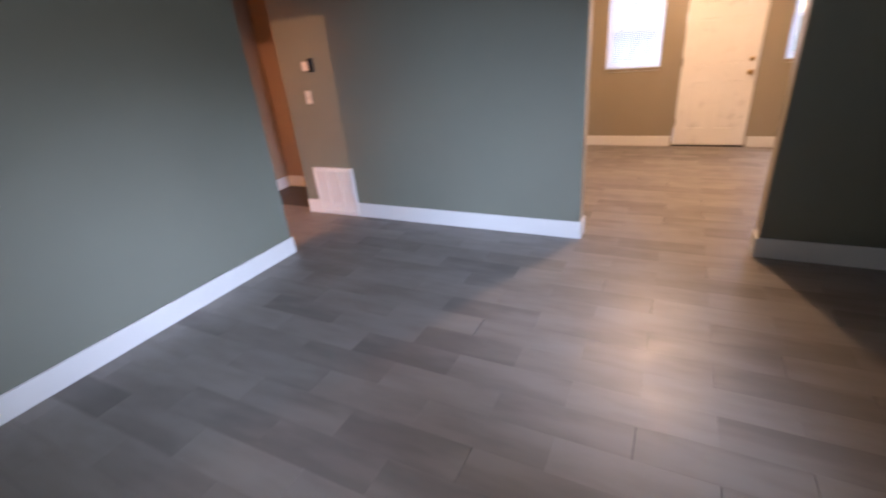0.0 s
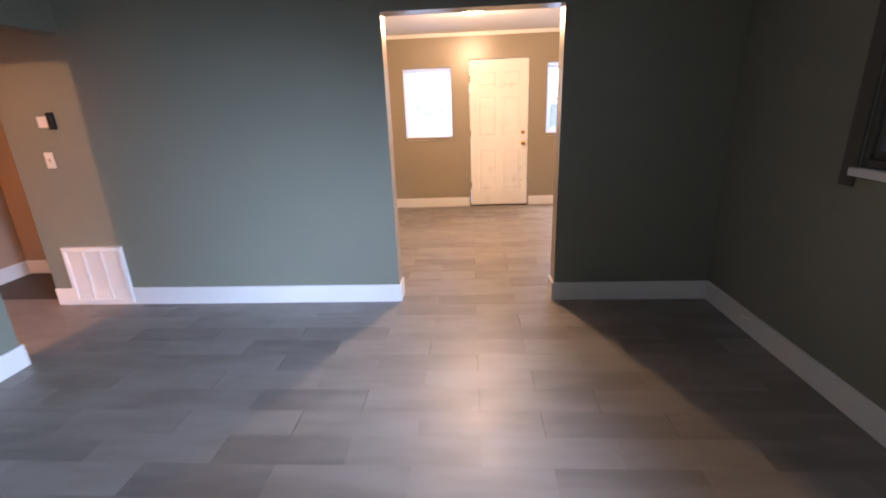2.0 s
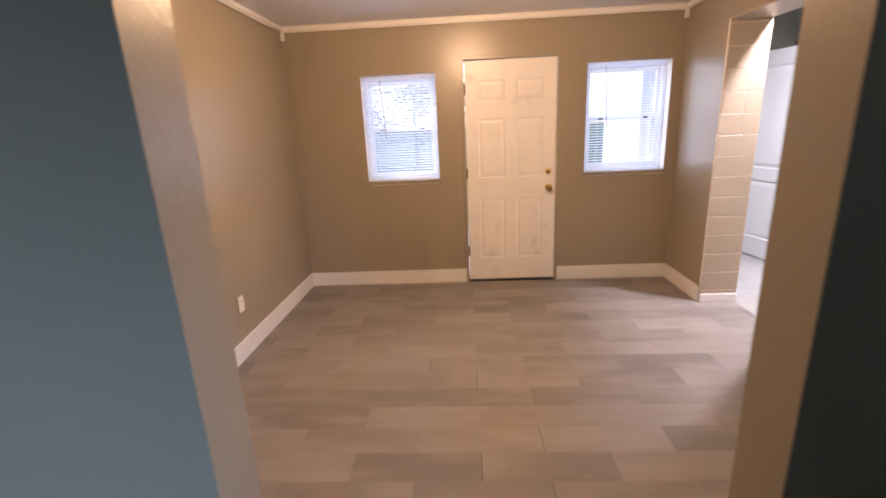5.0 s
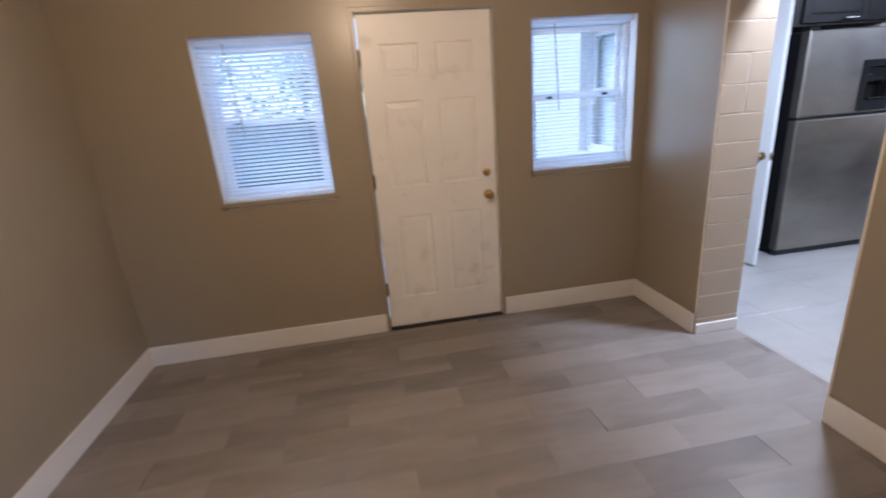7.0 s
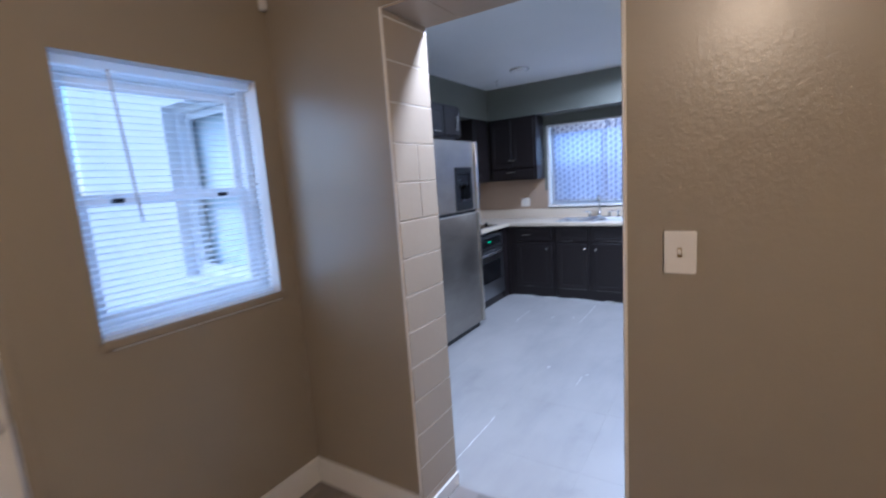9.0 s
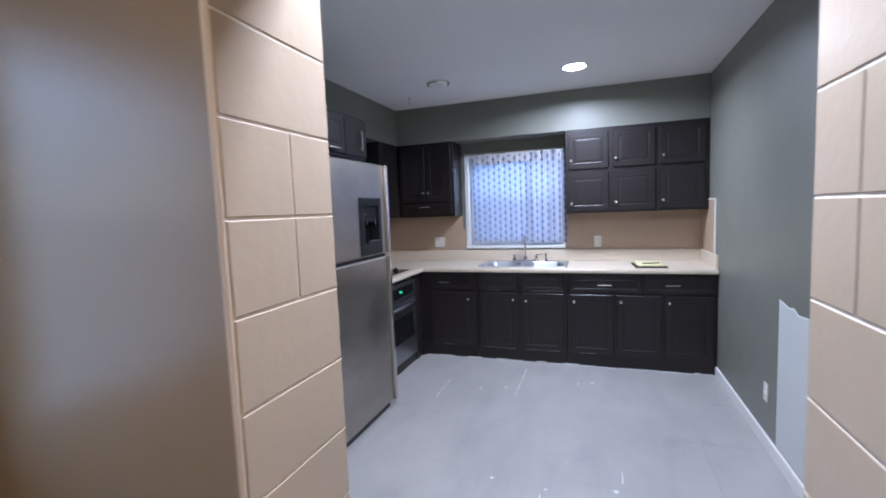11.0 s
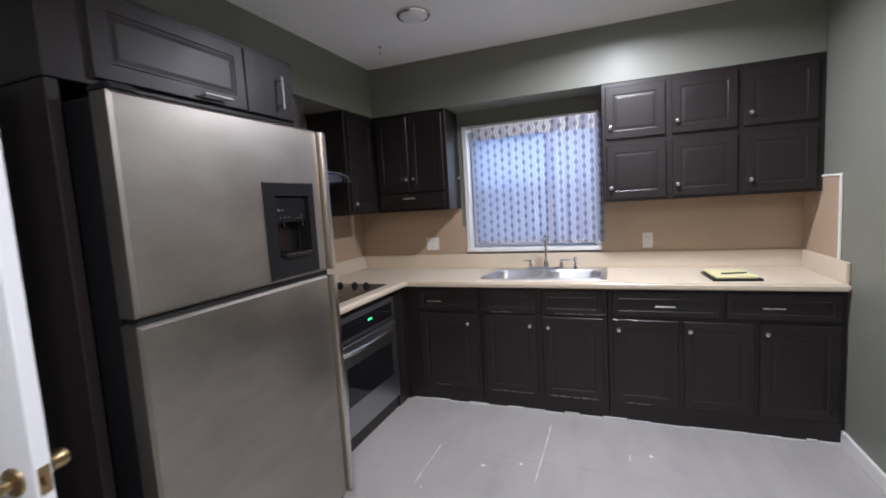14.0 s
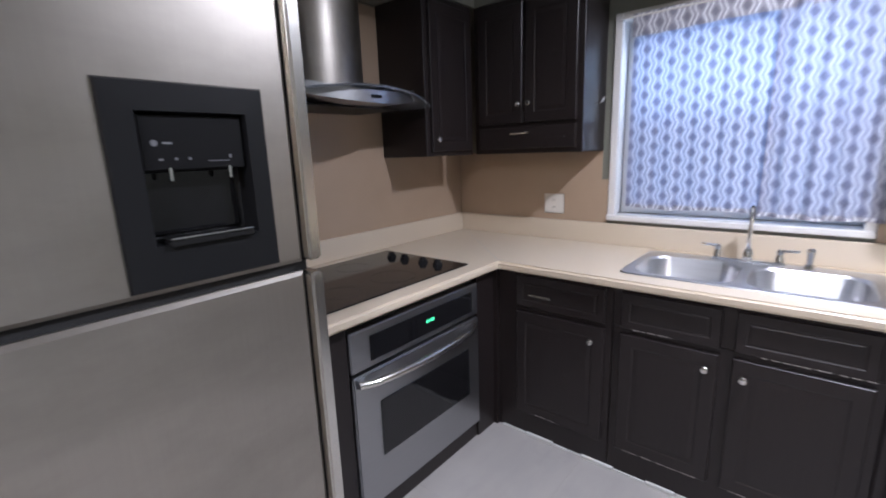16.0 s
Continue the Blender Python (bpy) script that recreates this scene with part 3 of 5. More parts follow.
tube_into(hook, [(0.645, 0.16, 1.66), (0.675, 0.16, 1.665), (0.69, 0.16, 1.69)], 0.004, 8)
tube_into(hook, [(0.645, 0.14, 1.66), (0.675, 0.14, 1.665), (0.69, 0.14, 1.69)], 0.004, 8)
part("side_hook", hook, M_NICKEL, lc, "small metal curtain hook")
cabinet("wall_cabinet", "espresso painted wall cabinet with one door beside the cooker hood", pose(3.60, 0.90, 0), 0.398, 0.333, 1.425, 2.208,
        [("door", 0.03, 0.375, 1.45, 2.175, "knob", 0.06, 1.511)])
# tall fridge surround
fs = cabinet("fridge_cabinet", "espresso painted cabinet bridging over the fridge with a tall side panel", pose(1.49, 0.47, 0), 1.03, 0.415, 1.885, 2.185,
             [("door", 0.125, 0.715, 1.905, 2.165, None, 0, 0), ("flat_door", 0.722, 1.015, 1.905, 2.165, None, 0, 0)])
boxes("side_panel", [((0.0, 0.0, 0), (0.035, 0.415, 1.883))], M_CAB, fs, bevel=0.003)
hb = bmesh.new()
pull_into(hb, 0.548, 1.928, 0.13, -0.019)
part("pull", hb, M_NICKEL, fs, "brushed nickel bar pull", smooth=True)
hb = bmesh.new()
tube_into(hb, [(0.911, -0.045, 1.944), (0.911, -0.047, 2.015), (0.911, -0.045, 2.086)], 0.005, 8)
for hz in (1.962, 2.068):
    cyl_into(hb, (0.911, -0.018, hz), (0.911, -0.045, hz), 0.004, seg=8)
part("pull", hb, M_DULLNICKEL, fs, "upright dull nickel bar pull", smooth=True)


# ---- worktop ----
def slab_with_holes(name, xs, ys, z0, z1, solid, mat, parent=None, label=""):
    bm = bmesh.new()
    vs = {}
    def vert(i, j, k):
        if (i, j, k) not in vs:
            vs[i, j, k] = bm.verts.new((xs[i], ys[j], (z0, z1)[k]))
        return vs[i, j, k]
    def ok(i, j):
        return 0 <= i < len(xs) - 1 and 0 <= j < len(ys) - 1 and solid((xs[i] + xs[i + 1]) / 2, (ys[j] + ys[j + 1]) / 2)
    for i in range(len(xs) - 1):
        for j in range(len(ys) - 1):
            if ok(i, j):
                for k in (0, 1):
                    bm.faces.new([vert(*p, k) for p in ((i, j), (i + 1, j), (i + 1, j + 1), (i, j + 1))])
                for nb, p, q in (((i - 1, j), (i, j), (i, j + 1)), ((i + 1, j), (i + 1, j), (i + 1, j + 1)), ((i, j - 1), (i, j), (i + 1, j)), ((i, j + 1), (i, j + 1), (i + 1, j + 1))):
                    if not ok(*nb):
                        bm.faces.new((vert(*p, 0), vert(*q, 0), vert(*q, 1), vert(*p, 1)))
    bmesh.ops.recalc_face_normals(bm, faces=bm.faces)
    sharp = [e for e in bm.edges if len(e.link_faces) == 2 and e.calc_face_angle() > 1.0]
    bmesh.ops.bevel(bm, geom=sharp, offset=0.010, segments=3, affect="EDGES", clamp_overlap=True)
    return part(name, bm, mat, parent, label, smooth=True)


SINK = (3.745, 4.225, -0.905, -0.045)
worktop = thing("worktop", "beige laminate L-shaped worktop with a raised back lip", "worktop")
slab_with_holes("top", [2.545, 3.635, SINK[0] + 0.02, SINK[1] - 0.02, KX1 - 0.001], [KY0 + 0.001, SINK[2] + 0.02, SINK[3] - 0.02, 0.49, KY1 - 0.001], 0.875, 0.915,
                lambda x, y: (x > 3.635 or y > 0.49) and not (SINK[0] + 0.02 < x < SINK[1] - 0.02 and SINK[2] + 0.02 < y < SINK[3] - 0.02), M_COUNTER, worktop)
boxes("back_lip", [((KX1 - 0.022, KY0 + 0.001, 0.914), (KX1 - 0.001, KY1 - 0.024, 1.03))], M_COUNTER, worktop, bevel=0.004)
boxes("back_lip", [((2.545, KY1 - 0.022, 0.914), (KX1 - 0.001, KY1 - 0.001, 1.03))], M_COUNTER, worktop, bevel=0.004)
boxes("back_lip", [((3.66, KY0 + 0.001, 0.914), (KX1 - 0.024, KY0 + 0.022, 1.03))], M_COUNTER, worktop, bevel=0.004)
tan = setting(boxes("splash_wall", [((KX1 - 0.006, KY0 + 0.002, 1.03), (KX1 - 0.002, -0.87, 1.43))], M_TAN), "tan painted splash area under the cabinets", "wall panel")
setting(boxes("splash_wall_2", [((KX1 - 0.006, 0.252, 1.03), (KX1 - 0.002, KY1 - 0.007, 1.43)), ((KX1 - 0.006, 0.215, 1.03), (KX1 - 0.002, 0.252, 1.27))], M_TAN), "tan painted splash area by the window", "wall panel")
setting(boxes("splash_wall_3", [((2.52, KY1 - 0.006, 1.03), (KX1 - 0.007, KY1 - 0.002, 2.2))], M_TAN), "tan painted wall behind the cooker", "wall panel")
setting(boxes("splash_wall_4", [((3.79, KY0 + 0.002, 1.03), (KX1 - 0.007, KY0 + 0.008, 1.49))], M_TAN), "tan painted splash return on the side wall", "wall panel")
setting(boxes("splash_trim", [((3.772, KY0 + 0.002, 1.03), (3.789, KY0 + 0.014, 1.505)), ((3.79, KY0 + 0.002, 1.491), (4.02, KY0 + 0.014, 1.505))], M_TRIM, bevel=0.002), "thin white edge strip on the splash", "trim")


bm = bmesh.new()
box_into(bm, (-0.42, -0.0008, 0), (0.42, 0.0008, 0.0004))
seam = part("corner_seam", bm, M_BARE, worktop)
seam.matrix_basis = pose(3.95, 0.825, 0.9152, 0, 0, 47)


# ---- sink and taps ----
def rounded(cx, cy, w, h, r, z, seg=5):
    pts = []
    for qx, qy, a0 in ((1, 1, 0), (-1, 1, 90), (-1, -1, 180), (1, -1, 270)):
        for i in range(seg + 1):
            a = radians(a0 + 90 * i / seg)
            pts.append((cx + qx * (w / 2 - r) + r * math.cos(a), cy + qy * (h / 2 - r) + r * math.sin(a), z))
    return pts


sink = thing("kitchen_sink", "stainless steel double-bowl drop-in sink in the worktop", "sink")
bm = bmesh.new()
cx, cy = (SINK[0] + SINK[1]) / 2, (SINK[2] + SINK[3]) / 2
outer = [bm.verts.new(p) for p in rounded(cx, cy, SINK[1] - SINK[0], SINK[3] - SINK[2], 0.04, 0.921)]
skirt = [bm.verts.new((p.co.x + (p.co.x - cx) * 0.008, p.co.y + (p.co.y - cy) * 0.006, 0.9155)) for p in outer]
edges = []
n = len(outer)
for i in range(n):
    f = bm.faces.new((outer[i], outer[(i + 1) % n], skirt[(i + 1) % n], skirt[i]))
    edges.append(bm.edges.get((outer[i], outer[(i + 1) % n])))
bowls = (cy + 0.205, cy - 0.205)
for by in bowls:
    rings = []
    for w, h, r, z in ((0.36, 0.375, 0.085, 0.921), (0.345, 0.36, 0.08, 0.912), (0.325, 0.34, 0.075, 0.80), (0.29, 0.30, 0.08, 0.762), (0.08, 0.08, 0.039, 0.752)):
        rings.append([bm.verts.new(p) for p in rounded(cx - 0.035, by, w, h, r, z)])
    for p, q in zip(rings, rings[1:]):
        for i in range(n):
            bm.faces.new((p[i], p[(i + 1) % n], q[(i + 1) % n], q[i]))
    bm.faces.new(rings[-1])
    edges += [bm.edges.get((rings[0][i], rings[0][(i + 1) % n])) for i in range(n)]
bmesh.ops.triangle_fill(bm, edges=edges, use_beauty=True)
part("basin", bm, M_SINK, sink, smooth=True)
for by in bowls:
    bm = bmesh.new()
    lathe_into(bm, (cx - 0.035, by, 0.7525), (0, 0, 1), [(0.042, 0), (0.042, 0.003), (0.03, 0.004), (0.012, 0.010), (0.004, 0.012)], 20)
    part("strainer", bm, M_CHROME, sink, smooth=True)

tap = thing("kitchen_faucet", "chrome two-handle gooseneck faucet with a side sprayer on the sink", "faucet")
TX = 4.185
bm = bmesh.new()
box_into(bm, (TX - 0.028, -0.60, 0.9215), (TX + 0.028, -0.32, 0.937), 0.007, 3)
part("deck_plate", bm, M_CHROME, tap, smooth=True)
bm = bmesh.new()
lathe_into(bm, (TX, -0.46, 0.935), (0, 0, 1), [(0.022, 0), (0.022, 0.03), (0.014, 0.045), (0.011, 0.05)], 18)
arc = [(TX, -0.46, 0.97), (TX, -0.46, 1.07)]
arc += [(TX - 0.06 + 0.06 * math.cos(radians(a)), -0.46 - 0.012 * a / 180, 1.13 + 0.062 * math.sin(radians(a))) for a in range(0, 200, 20)]
tube_into(bm, arc, 0.0105, 12)
part("spout", bm, M_CHROME, tap, smooth=True)
for hy, s in ((-0.345, 1), (-0.575, -1)):
    bm = bmesh.new()
    lathe_into(bm, (TX, hy, 0.935), (0, 0, 1), [(0.02, 0), (0.018, 0.02), (0.013, 0.03), (0.015, 0.045), (0.008, 0.058)], 16)
    tube_into(bm, [(TX, hy, 0.985), (TX - 0.015, hy + s * 0.03, 0.99), (TX - 0.02, hy + s * 0.065, 0.992)], 0.006, 8)
    part("handle", bm, M_CHROME, tap, smooth=True)
bm = bmesh.new()
lathe_into(bm, (TX, -0.675, 0.9215), (0, 0, 1), [(0.02, 0), (0.018, 0.012), (0.010, 0.02), (0.012, 0.05), (0.017, 0.07), (0.012, 0.085)], 16)
tube_into(bm, [(TX, -0.675, 0.99), (TX - 0.03, -0.68, 1.005)], 0.009, 8)
part("sprayer", bm, M_CHROME, tap, smooth=True)

# ---- note pad ----
pad = thing("note_pad", "yellow legal pad in a black folder lying on the worktop", "note pad", place=pose(3.86, -1.62, 0.915, 0, 0, 4))
boxes("folder", [((-0.15, -0.13, 0.001), (0.15, 0.13, 0.013))], M_DARKGREY, pad, bevel=0.004)
boxes("paper", [((-0.13, -0.11, 0.0135), (0.145, 0.11, 0.026))], M_YELLOW, pad, "yellow ruled paper", bevel=0.002)
bm = bmesh.new()
for i in range(9):
    box_into(bm, (-0.125 + i * 0.028, -0.105, 0.0262), (-0.1235 + i * 0.028, 0.105, 0.0265))
tagged(part("ruled_line", bm, material("faint_blue_ink", (0.35, 0.42, 0.55), 0.7), pad), kind="stuff")
bm = bmesh.new()
tube_into(bm, [(-0.02, -0.08, 0.031), (-0.05, 0.06, 0.031)], 0.0045, 8)
tagged(part("pen", bm, M_DARKGREY), "dark pen lying on a yellow pad", "pen").matrix_basis = pose(3.86, -1.62, 0.915, 0, 0, 4)

# ---- fridge ----
FRY = 0.302
fridge = thing("fridge", "stainless steel top-freezer fridge with a black dispenser", "refrigerator")
boxes("body", [((1.56, 0.385, 0.03), (2.475, 1.10, 1.835))], M_DARKGREY, fridge, "charcoal cabinet sides", bevel=0.006)
boxes("kick_grille", [((1.565, 0.34, 0.0), (2.47, 0.39, 0.058))], M_GLOSSBLACK, fridge, bevel=0.004)
DX = (2.079, 2.386, 1.203, 1.597)
def fridge_door(name, z0, z1):
    """Door skin bulging a little to the front, rounded at its edges."""
    holes = [rect(DX[0] + 0.052 - 1.545, DX[2] + 0.08 - z0, DX[1] - 0.042 - 1.545, DX[3] - 0.05 - z0)] if z0 > 1 else []
    bm = panel_board(0.907, z1 - z0, 0.078, holes, 0.066, 0.002, 0.004, 0.010, 1.0)
    bmesh.ops.translate(bm, verts=bm.verts, vec=(1.545, FRY, z0))
    d = part(name, bm, M_STEEL, fridge, smooth=True)
    hb = bmesh.new()
    box_into(hb, (2.456, FRY - 0.022, z0 + 0.004), (2.492, 0.375, z1 - 0.004), 0.006, 2)
    part("edge_handle", hb, M_NICKEL, d, "pale metal full-height edge handle", smooth=True)
    # near-black filler: the shade of the handle recess put into colour
    gb = bmesh.new()
    box_into(gb, (2.4495, FRY + 0.012, z0 + 0.006), (2.458, 0.37, z1 - 0.006))
    part("grip_gap", gb, M_NEARBLACK, d)
    return d


fd_top = fridge_door("freezer_door", 1.192, 1.838)
fd_low = fridge_door("fridge_door", 0.062, 1.168)
# the shaded slit between the doors, filled with the same near-black
boxes("door_gap", [((1.557, FRY + 0.02, 1.166), (2.47, 0.37, 1.194))], M_NEARBLACK, fridge)
boxes("hinge_cap", [((1.55, FRY + 0.01, 1.839), (1.635, 0.40, 1.862))], M_DARKGREY, fridge, bevel=0.006, seg=2)
# dispenser: a raised frame with a deep recess
bm = bmesh.new()
x0, x1, z0, z1 = DX
loops = [((x0, x1, z0, z1), FRY - 0.001), ((x0 + 0.004, x1 - 0.004, z0 + 0.004, z1 - 0.004), FRY - 0.008),
         ((x0 + 0.055, x1 - 0.045, z0 + 0.085, z1 - 0.055), FRY - 0.009), ((x0 + 0.058, x1 - 0.048, z0 + 0.088, z1 - 0.058), FRY + 0.05),
         ((x0 + 0.066, x1 - 0.056, z0 + 0.098, z1 - 0.066), FRY + 0.055)]
rings = [[bm.verts.new((x, y, z)) for x, z in rect(a, c, b, d)] for (a, b, c, d), y in loops]
for p, q in zip(rings, rings[1:]):
    for i in range(4):
        bm.faces.new((p[i], p[(i + 1) % 4], q[(i + 1) % 4], q[i]))
bm.faces.new(rings[-1])
disp = part("dispenser", bm, M_DARKGREY, fd_top, "charcoal ice and water dispenser")
boxes("control_panel", [((x0 + 0.060, FRY + 0.004, z1 - 0.165), (x1 - 0.050, FRY + 0.0485, z1 - 0.060))], M_PANEL, disp, "matt black control face", bevel=0.002)
boxes("recess", [((x0 + 0.070, FRY + 0.048, z0 + 0.101), (x1 - 0.060, FRY + 0.0535, z1 - 0.17))], M_BLACKGLASS, disp)
bm = bmesh.new()
box_into(bm, (x0 + 0.075, FRY - 0.022, z0 + 0.082), (x1 - 0.06, FRY + 0.05, z0 + 0.096), 0.003, 2)
part("drip_tray", bm, M_GLOSSBLACK, disp)
boxes("tray_lip", [((x0 + 0.078, FRY - 0.0235, z0 + 0.0965), (x1 - 0.063, FRY - 0.014, z0 + 0.0995))], M_CHROME, disp, "bright metal tray lip", bevel=0.001)
for i, lx in enumerate((0.10, 0.215)):
    boxes("lever", [((x0 + lx, FRY - 0.004, z1 - 0.185), (x0 + lx + 0.005, FRY + 0.008, z1 - 0.16))], M_CHROME, disp)
bm = bmesh.new()
for lx, lz, lw, lh in ((0.087, 0.146, 0.008, 0.0035), (0.116, 0.146, 0.005, 0.005), (0.141, 0.146, 0.005, 0.005), (0.222, 0.144, 0.005, 0.007), (0.098, 0.115, 0.016, 0.0035), (0.178, 0.15, 0.045, 0.0015)):
    box_into(bm, (x0 + lx, FRY + 0.0025, z1 - lz), (x0 + lx + lw, FRY + 0.0045, z1 - lz + lh))
cyl_into(bm, (x0 + 0.083, FRY + 0.0025, z1 - 0.113), (x0 + 0.083, FRY + 0.0045, z1 - 0.113), 0.006, seg=16)
tagged(part("print_mark", bm, material("grey_print", (0.15, 0.155, 0.165), 0.5), disp), "small grey printed marks", kind="stuff")

# ---- oven and cooktop ----
OY = 0.535
oven = thing("wall_oven", "stainless steel built-in oven with a dark window under the worktop", "oven")
boxes("carcass", [((2.56, 0.58, 0.0), (3.635, 1.2, 0.872))], M_CAB, oven, "espresso painted oven housing")
boxes("face_frame", [((2.545, 0.545, 0.0), (2.735, 0.579, 0.872))], M_CAB, oven)
boxes("face_frame", [((3.515, 0.545, 0.0), (3.679, 0.579, 0.872))], M_CAB, oven)
boxes("corner_filler", [((3.66, 0.5215, 0.0), (3.73, 0.544, 0.872))], M_CAB, oven)
boxes("plinth", [((2.735, 0.555, 0.0), (3.515, 0.579, 0.085))], M_CAB, oven)
bm = bmesh.new()
box_into(bm, (2.74, OY, 0.675), (3.51, 0.579, 0.832), 0.004, 2)
ctrl = part("control_panel", bm, M_STEELH, oven)
boxes("display", [((2.83, OY - 0.004, 0.70), (3.46, OY - 0.001, 0.80))], M_BLACKGLASS, ctrl, bevel=0.002)
bm = bmesh.new()
for i, dx in enumerate((0.0, 0.012, 0.028, 0.040)):
    for k in (0, 1):
        box_into(bm, (3.14 + dx, OY - 0.0055, 0.748 + k * 0.008), (3.143 + dx, OY - 0.0042, 0.754 + k * 0.008))
    box_into(bm, (3.14 + dx, OY - 0.0055, 0.7545), (3.148 + dx, OY - 0.0042, 0.7565))
tagged(part("clock_digits", bm, M_CLOCK, ctrl), "green lit clock digits", kind="stuff")
bm = bmesh.new()
box_into(bm, (2.74, OY - 0.004, 0.095), (3.51, 0.579, 0.662), 0.006, 2)
odoor = part("oven_door", bm, M_STEELH, oven)
boxes("oven_window", [((2.86, OY - 0.008, 0.285), (3.425, OY - 0.003, 0.525))], M_BLACKGLASS, odoor, "black glass oven window", bevel=0.003)
bm = bmesh.new()
pts = [(2.765 + 0.70 * i / 12, OY - 0.008 - 0.052 * math.sin(math.pi * min(1, max(0, i / 12))) ** 0.45, 0.628) for i in range(13)]
tube_into(bm, pts, 0.016, 12)
part("handle", bm, M_NICKEL, odoor, "bowed satin metal bar handle", smooth=True)

cook = thing("cooktop", "black glass electric cooktop with knobs let into the worktop", "cooktop")
boxes("glass_plate", [((2.66, 0.575, 0.9155), (3.50, 1.14, 0.922))], M_BLACKGLASS, cook, bevel=0.003, seg=2)
for i in range(4):
    bm = bmesh.new()
    lathe_into(bm, (3.40, 0.685 + i * 0.095 + (0.03 if i > 1 else 0), 0.9222), (0, 0, 1), [(0.024, 0), (0.023, 0.012), (0.017, 0.016), (0.016, 0.026), (0.010, 0.028)], 18)
    part("knob", bm, M_GLOSSBLACK, cook, smooth=True)
bm = bmesh.new()
for ex, ey, er in ((2.86, 0.72, 0.08), (2.86, 1.0, 0.10), (3.14, 0.72, 0.10), (3.14, 1.0, 0.08)):
    seg = 40
    for k in range(seg):
        a, b = math.tau * k / seg, math.tau * (k + 1) / seg
        bm.faces.new([bm.verts.new((ex + r * math.cos(t), ey + r * math.sin(t), 0.9225)) for r, t in ((er, a), (er, b), (er - 0.003, b), (er - 0.003, a))])
tagged(part("heating_ring", bm, material("faint_ring_print", (0.04, 0.04, 0.042), 0.2), cook), kind="stuff")

# ---- cooker hood ----
hood = thing("cooker_hood", "stainless chimney cooker hood with a curved glass canopy over the cooktop", "hood")
HX = 3.15
bm = bmesh.new()
prof = [(-0.19, KY1 - 0.01), (-0.19, 1.10)] + [(0.19 * math.cos(radians(a)), 1.10 - 0.14 * math.sin(radians(a))) for a in range(165, 0, -15)] + [(0.19, 1.10), (0.19, KY1 - 0.01)]
lo = [bm.verts.new((HX + x, y, 1.725)) for x, y in prof]
hi = [bm.verts.new((HX + x, y, 2.208)) for x, y in prof]
for i in range(len(prof)):
    j = (i + 1) % len(prof)
    bm.faces.new((lo[i], lo[j], hi[j], hi[i]))
bm.faces.new(lo)
bm.faces.new(hi)
part("chimney", bm, M_STEEL, hood, smooth=True)
def hood_plate(z_mid, sag, thick, half, front, back, n=20):
    bm = bmesh.new()
    top, bot = [], []
    for i in range(n + 1):
        u = -1 + 2 * i / n
        yf = front + (back - front) * 0.24 * u * u
        z = z_mid - sag * u * u
        top.append((bm.verts.new((HX + half * u, yf, z + thick)), bm.verts.new((HX + half * u, back, z + thick))))
        bot.append((bm.verts.new((HX + half * u, yf, z)), bm.verts.new((HX + half * u, back, z))))
    for i in range(n):
        bm.faces.new((top[i][0], top[i + 1][0], top[i + 1][1], top[i][1]))
        bm.faces.new((bot[i][0], bot[i][1], bot[i + 1][1], bot[i + 1][0]))
        bm.faces.new((top[i][0], bot[i][0], bot[i + 1][0], top[i + 1][0]))
        bm.faces.new((top[i][1], top[i + 1][1], bot[i + 1][1], bot[i][1]))
    for e in (0, n):
        bm.faces.new((top[e][0], top[e][1], bot[e][1], bot[e][0]))
    return bm
part("glass_canopy", hood_plate(1.715, 0.05, 0.008, 0.444, 0.74, KY1 - 0.01), M_SMOKE, hood, "smoked curved glass canopy", smooth=True)
part("steel_band", hood_plate(1.655, -0.035, 0.05, 0.34, 0.765, KY1 - 0.012), M_STEELH, hood, smooth=True)
boxes("filter", [((HX - 0.26, 0.90, 1.647), (HX + 0.26, 1.20, 1.655))], M_DARKGREY, hood, bevel=0.002)
bm = bmesh.new()
for i in range(4):
    box_into(bm, (HX - 0.026 + i * 0.014, 0.760, 1.674), (HX - 0.016 + i * 0.014, 0.766, 1.686))
tagged(part("name_mark", bm, M_DARKGREY, hood), "small dark maker's mark", kind="stuff")


# ---- doors ----
fdoor = thing("door_1", "closed white six-panel steel front door with brass hardware", "door")
fdoor["kind"] = "structure"
W, H = 0.815, 2.025
cols = ((0.115, 0.355), (0.46, 0.70))
bm = panel_board(W, H, 0.045, [rect(a, z0, b, z1) for a, b in cols for z0, z1 in ((0.22, 0.80), (1.0, 1.53), (1.68, 1.86))], 0.005, 0.012, 0.04)
leaf = part("leaf", bm, M_DOORW, fdoor)
leaf.location = (-1.880, 0.022, 0.014)
bm = bmesh.new()
box_into(bm, (-1.915, -0.006, 0), (-1.886, 0.03, 2.075), 0.003)
box_into(bm, (-1.058, -0.006, 0), (-1.03, 0.03, 2.075), 0.003)
box_into(bm, (-1.886, -0.006, 2.047), (-1.058, 0.03, 2.075), 0.003)
part("frame", bm, M_LIVING, fdoor, "beige painted narrow door frame")
boxes("threshold", [((-1.885, -0.01, 0.0), (-1.06, 0.2, 0.012))], M_NEARBLACK, fdoor, "dark metal threshold", bevel=0.003)
bm = bmesh.new()
lathe_into(bm, (-1.125, 0.022, 0.905), (0, -1, 0), [(0.032, 0), (0.030, 0.006), (0.012, 0.012), (0.012, 0.03), (0.026, 0.04), (0.028, 0.055), (0.018, 0.066), (0.008, 0.068)], 22)
part("door_knob", bm, M_BRASS, fdoor, "polished brass knob", smooth=True)
bm = bmesh.new()
